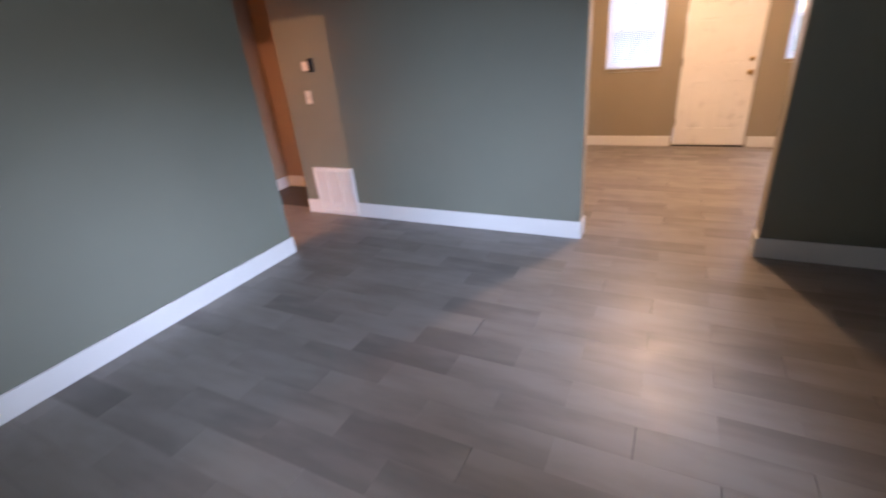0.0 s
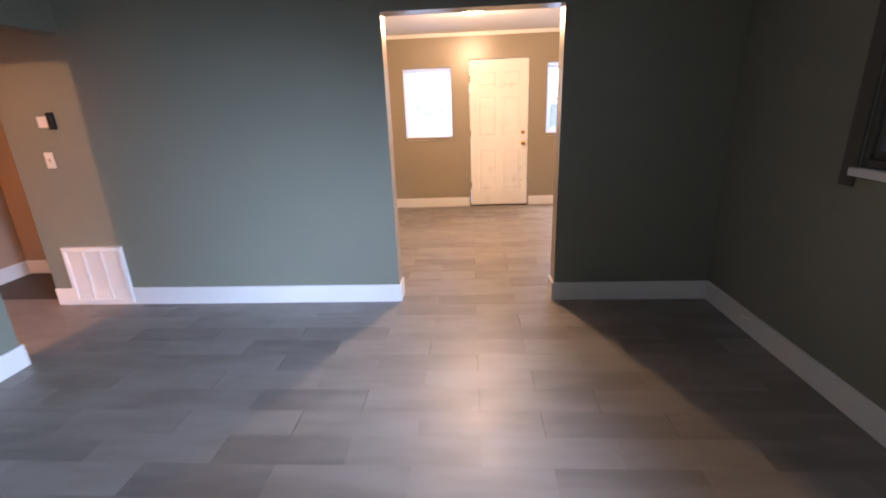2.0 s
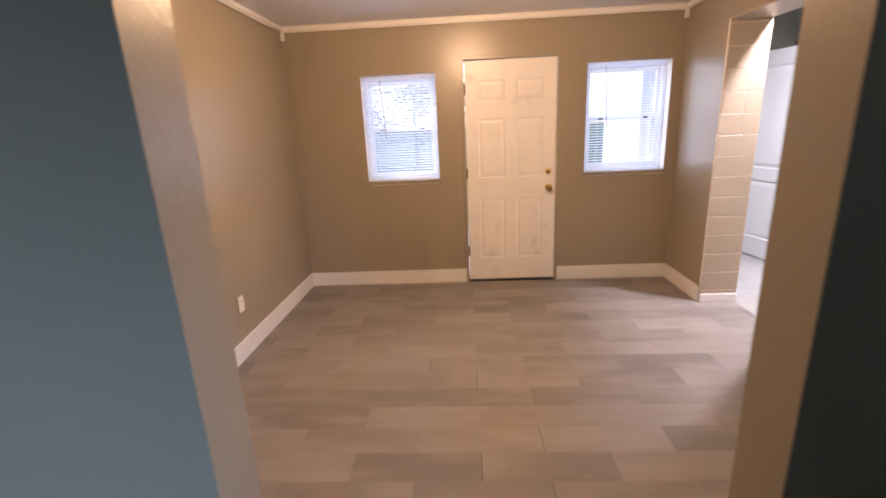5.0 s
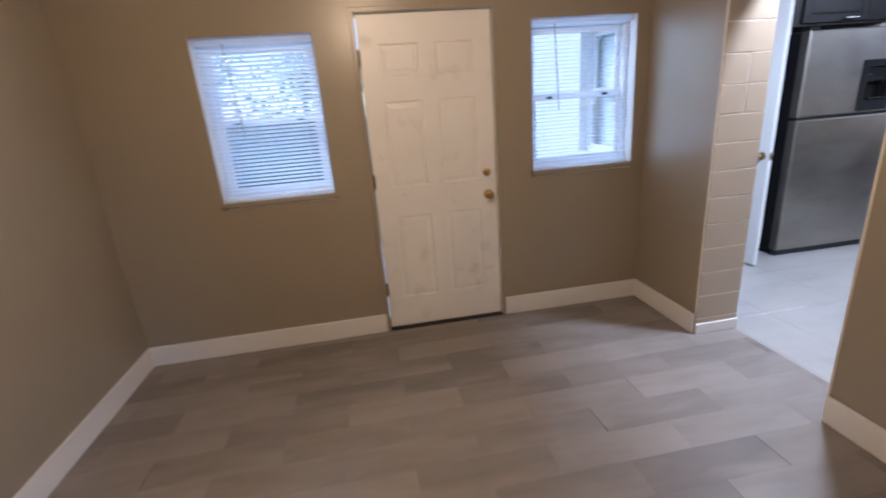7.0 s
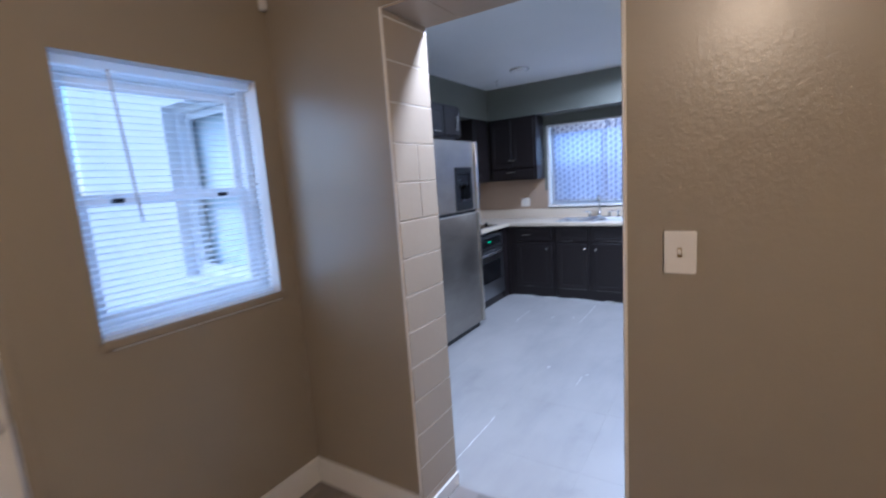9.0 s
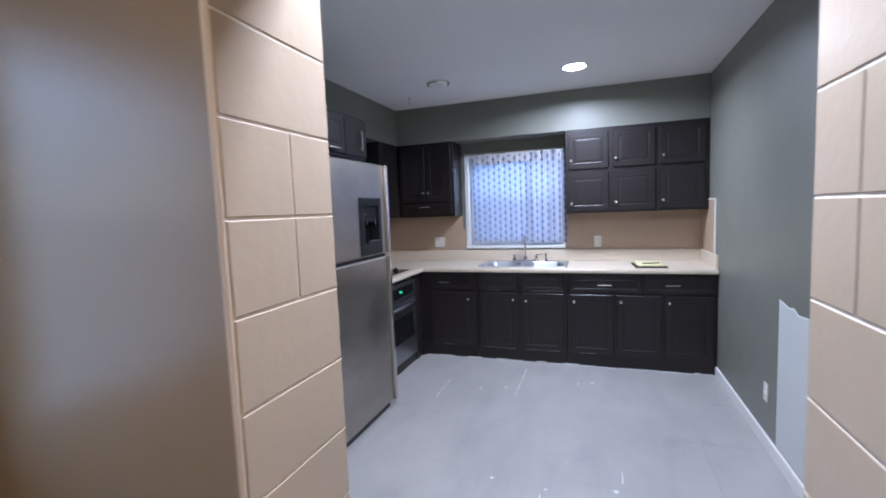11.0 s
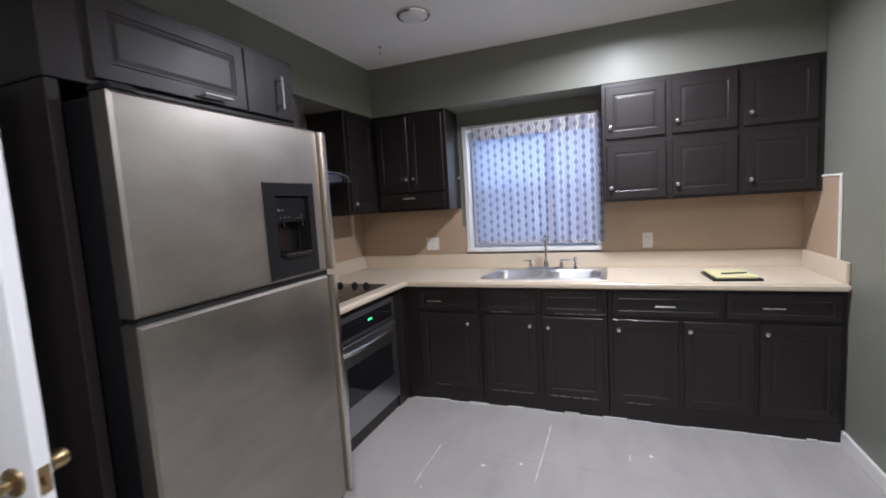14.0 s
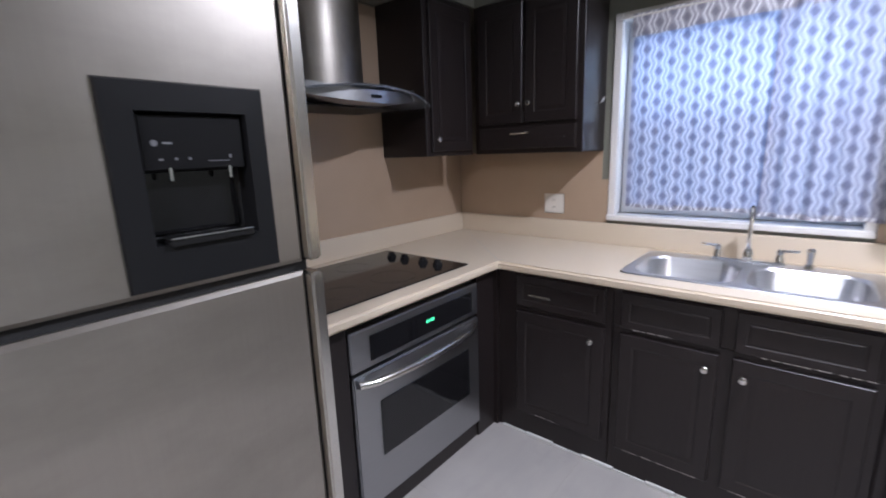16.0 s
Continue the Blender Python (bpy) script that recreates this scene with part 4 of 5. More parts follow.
lathe_into(bm, (-1.128, 0.022, 1.055), (0, -1, 0), [(0.028, 0), (0.026, 0.010), (0.014, 0.014), (0.013, 0.018)], 22)
box_into(bm, (-1.133, -0.012, 1.040), (-1.123, 0.006, 1.070), 0.002)
part("deadbolt", bm, M_BRASS, fdoor, "brass deadbolt thumb turn", smooth=True)
boxes("strike_plate", [((-1.062, 0.012, 0.87), (-1.056, 0.020, 0.95))], M_OLDBRASS, fdoor)
for hz in (0.31, 1.06, 1.80):
    bm = bmesh.new()
    cyl_into(bm, (-1.888, 0.006, hz - 0.05), (-1.888, 0.006, hz + 0.05), 0.008, seg=10)
    box_into(bm, (-1.905, 0.010, hz - 0.045), (-1.872, 0.0215, hz + 0.045))
    part("hinge", bm, material("tarnished_hinge_metal", (0.10, 0.075, 0.05), 0.45, 0.8), fdoor)

idoor = thing("door_2", "open white two-panel arch-top interior door beside the fridge", "door", place=pose(1.09, 0.885, 0.012, 0, 0, -80))
idoor["kind"] = "structure"
W, H = 0.71, 2.055
arch = [(0.115, 0.925), (0.585, 0.925), (0.585, 1.855)] + [(0.35 + 0.235 * math.cos(radians(a)), 1.855 + 0.058 * math.sin(radians(a))) for a in range(15, 180, 15)] + [(0.115, 1.855)]
bm = panel_board(W, H, 0.034, [arch, rect(0.115, 0.20, 0.585, 0.80)], 0.009, 0.016, 0.05)
leaf = part("leaf", bm, M_WHITEPL, idoor, "white moulded door leaf")
for sgn, y0 in ((-1, 0.0), (1, 0.034)):
    bm = bmesh.new()
    lathe_into(bm, (0.65, y0, 0.915), (0, sgn, 0), [(0.033, 0), (0.031, 0.006), (0.013, 0.012), (0.012, 0.028), (0.022, 0.036), (0.025, 0.06), (0.022, 0.07), (0.012, 0.072)], 22)
    part("door_knob", bm, M_OLDBRASS, idoor, "antique brass door knob", smooth=True)
boxes("latch_plate", [((0.7095, 0.005, 0.885), (0.713, 0.029, 0.945)), ((0.71, 0.011, 0.906), (0.722, 0.023, 0.924))], M_OLDBRASS, idoor)
for hz in (0.2, 1.0, 1.78):
    bm = bmesh.new()
    cyl_into(bm, (-0.006, 0.03, hz - 0.045), (-0.006, 0.03, hz + 0.045), 0.007, seg=10)
    part("hinge", bm, M_OLDBRASS, idoor)
setting(boxes("door_jamb", [((1.005, 0.823, 0), (1.072, 0.889, 2.08))], M_TRIM, bevel=0.003), "white door jamb post", "trim")


# ---- windows ----
def window(name, x0, x1, z0, z1, y, depth, label, m=None, lock=True):
    """A double-hung vinyl window in local x-z, glass at y, facing -y."""
    w = thing(name, label, "window", place=m)
    w["kind"] = "structure"
    zm = (z0 + z1) / 2
    f = 0.035
    boxes("frame", [((x0, y - 0.03, z0), (x0 + f, y + depth, z1)), ((x1 - f, y - 0.03, z0), (x1, y + depth, z1)),
                    ((x0 + f, y - 0.03, z1 - f), (x1 - f, y + depth, z1)), ((x0 + f, y - 0.03, z0), (x1 - f, y + depth, z0 + f))], M_VINYL, w, bevel=0.003)
    for nm, a, b, yy in (("lower_sash", z0 + f, zm + 0.022, y - 0.012), ("upper_sash", zm - 0.022, z1 - f, y + 0.018)):
        s = 0.03
        sash = boxes(nm, [((x0 + f, yy, a), (x0 + f + s, yy + 0.025, b)), ((x1 - f - s, yy, a), (x1 - f, yy + 0.025, b)),
                          ((x0 + f + s, yy, b - 0.042), (x1 - f - s, yy + 0.025, b)), ((x0 + f + s, yy, a), (x1 - f - s, yy + 0.025, a + 0.036))], M_VINYL, w, bevel=0.002)
        pane = boxes("pane", [((x0 + f + s, yy + 0.010, a + 0.036), (x1 - f - s, yy + 0.014, b - 0.042))], M_GLASS, sash, "clear window glass")
        pane.visible_shadow = False
    if lock:
        for fx in (0.22, 0.78):
            lx = x0 + (x1 - x0) * fx
            boxes("sash_lock", [((lx - 0.02, y - 0.026, zm - 0.012), (lx + 0.02, y - 0.013, zm + 0.004))], M_DARKGREY, w, bevel=0.003)
    return w


def blind(label, x0, x1, z0, z1, y, tilt, pitch=0.0235):
    b = thing("window_blind", label, "blind", "window blinds")
    boxes("head_rail", [((x0, y - 0.018, z1 - 0.032), (x1, y + 0.018, z1 - 0.002))], M_SLAT, b, bevel=0.003)
    boxes("bottom_rail", [((x0, y - 0.014, z0 + 0.004), (x1, y + 0.014, z0 + 0.018))], M_SLAT, b, bevel=0.003)
    bm = bmesh.new()
    w = 0.0125
    pts = [(-w, -0.0012), (-w * 0.4, 0.0008), (w * 0.4, 0.0008), (w, -0.0012)]
    top = [[bm.verts.new((xx, py, pz + 0.0005)) for py, pz in pts] for xx in (x0 + 0.004, x1 - 0.004)]
    bot = [[bm.verts.new((xx, py, pz - 0.0003)) for py, pz in pts] for xx in (x0 + 0.004, x1 - 0.004)]
    for i in range(3):
        bm.faces.new((top[0][i], top[1][i], top[1][i + 1], top[0][i + 1]))
        bm.faces.new((bot[0][i], bot[0][i + 1], bot[1][i + 1], bot[1][i]))
    for i in (0, 3):
        bm.faces.new((top[0][i], top[1][i], bot[1][i], bot[0][i]))
    me = mesh_of("slat", bm, M_SLAT)
    n = int((z1 - 0.04 - z0 - 0.02) / pitch)
    r = random.Random(3)
    for i in range(n):
        s = new("slat", me)
        s.parent = b
        s.matrix_basis = pose(0, y, z0 + 0.03 + i * pitch, tilt + r.uniform(-2, 2), 0, 0)
    for fx in (0.16, 0.84):
        cx = x0 + (x1 - x0) * fx
        bm = bmesh.new()
        for yy in (-0.0125, 0.0125):
            cyl_into(bm, (cx, y + yy, z0 + 0.01), (cx, y + yy, z1 - 0.03), 0.0008, seg=5)
        part("ladder_cord", bm, M_SLAT, b)
    bm = bmesh.new()
    cyl_into(bm, (x0 + 0.16, y - 0.024, z1 - 0.03), (x0 + 0.19, y - 0.026, z1 - 0.55), 0.004, seg=8)
    part("tilt_wand", bm, material("clear_grey_wand", (0.35, 0.35, 0.36), 0.3), b)
    return b


window("window_1", -2.805, -2.136, 1.022, 1.954, 0.12, 0.05, "white double-hung vinyl window with closed blinds")
window("window_2", -0.809, -0.096, 1.032, 1.969, 0.12, 0.05, "white double-hung vinyl window with open blinds")
blind("white mini blind with half-closed slats in the front window", -2.80, -2.141, 1.022, 1.953, 0.055, -40)
blind("white mini blind with open slats in the porch-side window", -0.804, -0.101, 1.032, 1.968, 0.055, 8)
for nm, x0, x1, z in (("window_sill_1", -2.82, -2.12, 1.02), ("window_sill_2", -0.825, -0.08, 1.03)):
    setting(boxes(nm, [((x0, -0.02, z - 0.028), (x1, -0.0005, z + 0.004))], M_LIVING, bevel=0.005, seg=2), "beige painted window sill", "window sill")
    setting(boxes(nm.replace("sill", "caulk"), [((x0 + 0.04, -0.008, z - 0.036), (x1 - 0.02, -0.0005, z - 0.030))], M_TRIM), "thin white caulk line under the sill", "trim")
# kitchen window, seen behind its curtain
window("window_3", 0, 1.0, 1.085, 2.055, 0.12, 0.05, "white double-hung vinyl window behind a curtain", pose(KX1, 0.172, 0, 0, 0, FX), lock=False)
M_SCREEN = material("insect_screen", (0.05, 0.05, 0.055), 0.8)
tr = node(M_SCREEN, "ShaderNodeBsdfTransparent")
mx = node(M_SCREEN, "ShaderNodeMixShader")
mx.inputs[0].default_value = 0.68
link(M_SCREEN, bsdf(M_SCREEN).outputs[0], mx.inputs[1])
link(M_SCREEN, tr.outputs[0], mx.inputs[2])
link(M_SCREEN, mx.outputs[0], M_SCREEN.node_tree.nodes["Material Output"].inputs[0])
boxes("insect_screen", [((0.036, 0.152, 1.121), (0.964, 0.153, 1.565))], M_SCREEN, bpy.data.objects["window_3"], "fine dark insect screen")
bm = bmesh.new()
for lo, hi in (((KX1 - 0.012, 0.175, 1.075), (KX1 - 0.0005, 0.212, 2.095)), ((KX1 - 0.012, -0.867, 1.075), (KX1 - 0.0005, -0.83, 2.095)), ((KX1 - 0.012, -0.83, 2.06), (KX1 - 0.0005, 0.175, 2.095)),
               ((KX1 - 0.03, -0.867, 1.05), (KX1 - 0.0005, 0.212, 1.079))):
    box_into(bm, lo, hi, 0.003)
setting(part("window_trim", bm, M_TRIM), "white window trim boards", "trim")


def curtain_cloth(y0, y1, z0, z1, x, folds, depth, seed, n=90, rows=14):
    bm = bmesh.new()
    r = random.Random(seed)
    ph = [r.uniform(0, 6.28) for _ in range(4)]
    def at(u, v, off):
        s = math.sin(u * folds * math.tau + ph[0] + 0.5 * math.sin(3 * v + ph[1])) + 0.4 * math.sin(u * folds * 2.3 * math.tau + ph[2])
        return (x + off + depth * s * (0.35 + 0.65 * (1 - v)), y0 + (y1 - y0) * u, z0 + (z1 - z0) * v + 0.004 * math.sin(9 * u + ph[3]) * (1 - v))
    for off in (0.0, 0.0015):
        g = [[bm.verts.new(at(i / n, j / rows, off)) for j in range(rows + 1)] for i in range(n + 1)]
        for i in range(n):
            for j in range(rows):
                bm.faces.new((g[i][j], g[i + 1][j], g[i + 1][j + 1], g[i][j + 1]))
    return bm


curtain = thing("window_curtain", "grey and white diamond-print cotton curtain drawn over the sink window", "curtain")
part("panel", curtain_cloth(0.125, -0.505, 1.135, 2.045, KX1 + 0.012, 5, 0.006, 1), M_CURTAIN, curtain, smooth=True)
part("panel", curtain_cloth(-0.47, -0.888, 1.125, 2.075, KX1 - 0.024, 4, 0.010, 2), M_CURTAIN, curtain, smooth=True)
part("hem", curtain_cloth(0.125, -0.505, 1.122, 1.142, KX1 + 0.010, 5, 0.006, 1, 90, 2), M_CURTAIN_FOLDED, curtain, "doubled darker hem", smooth=True)
part("hem", curtain_cloth(-0.47, -0.888, 1.112, 1.134, KX1 - 0.026, 4, 0.010, 2, 90, 2), M_CURTAIN_FOLDED, curtain, "doubled darker hem", smooth=True)
part("valance", curtain_cloth(0.125, -0.87, 1.972, 2.075, KX1 - 0.022, 9, 0.004, 3, 90, 4), M_CURTAIN_FOLDED, curtain, "gathered heading of the same print", smooth=True)
bm = bmesh.new()
cyl_into(bm, (KX1 - 0.02, 0.185, 2.062), (KX1 - 0.02, -0.885, 2.068), 0.006, seg=10)
part("rod", bm, M_TRIM, curtain, "thin white curtain rod")

# dining room windows
window("window_4", 0, 0.92, 1.135, 2.095, 0.035, 0.05, "dark-framed sash window in the dining wall", pose(DX1, -4.47, 0, 0, 0, FX), lock=False)
for o in bpy.data.objects["window_4"].children_recursive:
    if o.data and o.name.split(".")[0] != "pane":
        o.data.materials[0] = material("dark_window_paint", (0.06, 0.06, 0.055), 0.5)
bars = boxes("glazing_bar", [((0.06, 0.035, 1.135 + 0.96 * k / 4 - 0.012), (0.86, 0.06, 1.135 + 0.96 * k / 4 + 0.012)) for k in (1, 3)], bpy.data.objects["window_4"].children[0].data.materials[0], bpy.data.objects["window_4"])
# half-transparent dark sheet, added only to dim the bright view through the panes
M_DIM_SCREEN = M_SCREEN.copy()
M_DIM_SCREEN.name = "dusty_window_screen"
M_DIM_SCREEN.node_tree.nodes["Mix Shader"].inputs[0].default_value = 0.62
boxes("insect_screen", [((0.036, 0.083, 1.171), (0.884, 0.084, 2.059))], M_DIM_SCREEN, bpy.data.objects["window_4"], "dark see-through screen added to dim the panes")
setting(boxes("window_sill_3", [((DX1 - 0.03, -5.41, 1.09), (DX1 - 0.0005, -4.45, 1.128))], M_TRIM, bevel=0.004), "white window sill in the dining room", "window sill")
setting(boxes("window_casing", [((DX1 - 0.012, -4.47, 1.04), (DX1 - 0.0005, -4.39, 2.2)), ((DX1 - 0.012, -5.47, 1.04), (DX1 - 0.0005, -5.39, 2.2)), ((DX1 - 0.012, -5.39, 2.1), (DX1 - 0.0005, -4.47, 2.2))],
              painted("dark_casing_paint", (0.07, 0.07, 0.06), 0.5)), "dark painted window casing", "trim")
window("window_5", 0, 0.998, 0.852, 1.998, 0.10, 0.05, "white double-hung window lighting the dining room", pose(DX1, -6.501, 0, 0, 0, FX), lock=False)


# ---- plates, vents, lamps ----
def plate(name, label, category, m, w=0.07, h=0.115, kind="outlet"):
    p = thing(name, label, category, place=m)
    bm = bmesh.new()
    box_into(bm, (-w / 2, -0.006, -h / 2), (w / 2, 0, h / 2), 0.003, 2)
    part("cover", bm, M_PLATE, p)
    if kind == "outlet":
        for s in (-1, 1):
            bm = bmesh.new()
            lathe_into(bm, (0, -0.0055, s * 0.022), (0, -1, 0), [(0.016, 0), (0.0155, 0.002), (0.004, 0.0022)], 16)
            so = part("socket", bm, M_PLATE, p)
            boxes("slot", [((-0.007, -0.0085, s * 0.022 - 0.004), (-0.005, -0.0075, s * 0.022 + 0.005)), ((0.005, -0.0085, s * 0.022 - 0.004), (0.007, -0.0075, s * 0.022 + 0.005))], M_NEARBLACK, so)
    elif kind == "switch":
        boxes("toggle_slot", [((-0.006, -0.0065, -0.014), (0.006, -0.0058, 0.014))], M_OLDBRASS, p)
        boxes("toggle", [((-0.004, -0.016, -0.004), (0.004, -0.006, 0.009))], M_PLATE, p, bevel=0.001)
    return p


plate("light_switch", "ivory toggle light switch on the beige wall", "switch", pose(0, -1.642, 1.243, 0, 0, FX), 0.084, 0.122, "switch")
plate("wall_outlet", "ivory double outlet low on the beige wall", "outlet", pose(LX0, -1.395, 0.38, 0, 0, 90))
plate("wall_outlet", "white square double outlet on the tan splash wall", "outlet", pose(KX1 - 0.006, 0.53, 1.125, 0, 0, FX), 0.125, 0.115)
plate("wall_outlet", "white outlet on the tan splash wall", "outlet", pose(KX1 - 0.006, -1.185, 1.112, 0, 0, FX), 0.072, 0.115)
plate("wall_outlet", "white outlet low on the kitchen wall", "outlet", pose(2.53, KY0, 0.335, 0, 0, 180))
plate("light_switch", "small ivory switch on the dining wall by the hall", "switch", pose(-5.03, DY1, 1.18), 0.075, 0.12, "switch")
dw = plate("wall_outlet", "outlet with dark sockets low on the dining wall", "outlet", pose(DX1, -4.99, 0.31, 0, 0, FX), 0.03, 0.06, "plain")
for s in (-1, 1):
    boxes("socket", [((-0.02, -0.012, s * 0.035 - 0.014), (0.02, -0.004, s * 0.035 + 0.014))], M_NEARBLACK, dw)
th = thing("thermostat", "small dark thermostat beside a pale plate on the wall", "thermostat", place=pose(-4.94, DY1, 1.46))
boxes("case", [((-0.002, -0.03, -0.06), (0.042, 0, 0.06))], M_DARKGREY, th, bevel=0.004)
boxes("back_plate", [((-0.10, -0.006, -0.045), (-0.004, 0, 0.035))], M_PLATE, th, "ivory back plate", bevel=0.003)
# doorstop on the dining baseboard
bm = bmesh.new()
lathe_into(bm, (DX1 - 0.0165, -3.965, 0.11), (-1, 0, 0.2), [(0.014, 0), (0.012, 0.006), (0.006, 0.01), (0.006, 0.05), (0.011, 0.052), (0.010, 0.066), (0.004, 0.068)], 14)
tagged(part("door_stop", bm, M_PLATE, smooth=True), "pale door stop fixed to the white baseboard", "door stop")
# return-air grille
vent = thing("return_air_grille", "white metal return-air grille low on the grey-green wall", "vent", place=pose(-5.15, DY1, 0.02))
boxes("frame", [((0, -0.03, 0), (0.50, 0, 0.035)), ((0, -0.03, 0.445), (0.50, 0, 0.48)), ((0, -0.03, 0.035), (0.035, 0, 0.445)), ((0.465, -0.03, 0.035), (0.50, 0, 0.445))], M_TRIM, vent, bevel=0.004)
boxes("backing", [((0.03, -0.006, 0.03), (0.47, -0.001, 0.45))], M_DARKGREY, vent)
vs = mesh_of("slat", (lambda b: (box_into(b, (0.034, -0.011, -0.0012), (0.466, 0.011, 0.0012)), b)[1])(bmesh.new()), M_TRIM)
for i in range(22):
    s = new("slat", vs)
    s.parent = vent
    s.matrix_basis = pose(0, -0.017, 0.047 + i * 0.0185, 38, 0, 0)
for fx in (0.165, 0.32):
    boxes("mullion", [((fx, -0.031, 0.035), (fx + 0.012, -0.004, 0.445))], M_TRIM, vent)
# bare plaster patch on the kitchen side wall, with a torn upper edge
bm = bmesh.new()
rng = random.Random(9)
tops = [(2.36 - 1.5 * i / 24, 0.925 + rng.uniform(-0.012, 0.012) - 0.05 * min(i, 8) / 8 * (1 - i / 30)) for i in range(25)]
fl = [bm.verts.new((x, KY0 + 0.003, 0.09)) for x, z in tops]
fh = [bm.verts.new((x, KY0 + 0.003, z)) for x, z in tops]
bl = [bm.verts.new((x, KY0, 0.09)) for x, z in tops]
bh = [bm.verts.new((x, KY0, z + 0.006)) for x, z in tops]
for i in range(24):
    bm.faces.new((fl[i], fl[i + 1], fh[i + 1], fh[i]))
    bm.faces.new((fh[i], fh[i + 1], bh[i + 1], bh[i]))
bm.faces.new((fl[0], fh[0], bh[0], bl[0]))
setting(part("plaster_patch", bm, M_BARE), "bare pale plaster patch with a torn edge", "wall patch")

# lamps
HOOK = (3.594, 0.544, KCEIL)
dome = thing("ceiling_light", "round frosted dome ceiling light glowing warm", "ceiling light", place=pose(-1.845, -1.85, LCEIL))
bm = bmesh.new()
lathe_into(bm, (0, 0, 0), (0, 0, -1), [(0.15, 0), (0.15, 0.02), (0.14, 0.028), (0.13, 0.03)], 32)
part("base_ring", bm, M_TRIM, dome, smooth=True)
bm = bmesh.new()
lathe_into(bm, (0, 0, -0.03), (0, 0, -1), [(0.13, 0), (0.125, 0.025), (0.10, 0.05), (0.06, 0.066), (0.01, 0.072)], 32)
sh = part("shade", bm, M_LAMPDOME, dome, "glowing frosted glass shade", smooth=True)
sh.visible_shadow = False
dl = thing("recessed_light", "round recessed ceiling downlight, lit", "ceiling light", "kitchen downlights", pose(3.28, -1.02, KCEIL))
bm = bmesh.new()
lathe_into(bm, (0, 0, 0), (0, 0, -1), [(0.105, 0), (0.10, 0.006), (0.088, 0.008), (0.086, 0.003)], 32)
part("trim_ring", bm, M_WHITEPL, dl, smooth=True)
bm = bmesh.new()
lathe_into(bm, (0, 0, -0.008), (0, 0, -1), [(0.085, 0), (0.06, 0.004), (0.01, 0.005)], 32)
part("lens", bm, M_LAMPDISC, dl, "glowing white lens", smooth=True)
copy_thing(dl, pose(0.55, -0.985, KCEIL))
# unlit round ceiling fitting: metal rim and white cover
det = thing("smoke_detector", "round white flush ceiling fitting with a chrome rim, unlit", "smoke detector", place=pose(3.22, 0.11, KCEIL))
bm = bmesh.new()
lathe_into(bm, (0, 0, 0), (0, 0, -1), [(0.10, 0), (0.10, 0.012), (0.092, 0.02), (0.085, 0.018)], 32)
part("rim", bm, M_NICKEL, det, smooth=True)
bm = bmesh.new()
lathe_into(bm, (0, 0, -0.018), (0, 0, -1), [(0.084, 0), (0.07, 0.012), (0.03, 0.016), (0.005, 0.017)], 32)
part("cover", bm, M_WHITEPL, det, smooth=True)
bm = bmesh.new()
lathe_into(bm, HOOK, (0, 0, -1), [(0.012, 0), (0.011, 0.004), (0.004, 0.006), (0.003, 0.03)], 12)
tube_into(bm, [(HOOK[0], HOOK[1], HOOK[2] - 0.03), (HOOK[0] + 0.012, HOOK[1], HOOK[2] - 0.042), (HOOK[0], HOOK[1], HOOK[2] - 0.054), (HOOK[0] - 0.010, HOOK[1], HOOK[2] - 0.048)], 0.003, 8)
tagged(part("ceiling_hook", bm, M_NICKEL, smooth=True), "small metal hook screwed into the kitchen ceiling", "hook")
hl = thing("hall_light", "small warm bulb ceiling light in the hall", "ceiling light", place=pose(-5.05, -5.9, DCEIL))
bm = bmesh.new()
lathe_into(bm, (0, 0, 0), (0, 0, -1), [(0.06, 0), (0.055, 0.03), (0.03, 0.05), (0.025, 0.07)], 20)
part("holder", bm, M_WHITEPL, hl, smooth=True)


# ---- outside ----
window("window_6", 0.001, 0.829, 0.981, 2.059, 0.105, 0.05, "white-framed window set deep in the kitchen wing wall", pose(0.13, 1.25, 0, 0, 0, FX), lock=False)
# pale teal backing: sky reflected in the panes put into colour; closes the hole
boxes("dark_room", [((0.002, 0.185, 0.982), (0.828, 0.197, 2.058))], material("pale_teal_reflection", (0.66, 0.76, 0.80), 0.3), bpy.data.objects["window_6"], "pale teal panel standing in for reflections in the glass")
setting(boxes("porch_window_sill", [((0.10, 0.40, 0.945), (0.235, 1.27, 0.979))], M_OUT, bevel=0.004), "white sill of the wing window", "window sill")


def leaf_material():
    m = material("tree_leaf", (0.07, 0.11, 0.05), 0.55)
    info = m.node_tree.nodes.new("ShaderNodeNewGeometry")
    link(m, mix_color(m, info.outputs["Random Per Island"], (0.045, 0.085, 0.035), (0.12, 0.16, 0.07)), bsdf(m).inputs["Base Color"])
    return m


M_LEAF, M_BARK = leaf_material(), with_grain("grey_bark", (0.12, 0.10, 0.08), 0.9, 0, (1, 1, 0.2), 0.8, 0.3, 30)


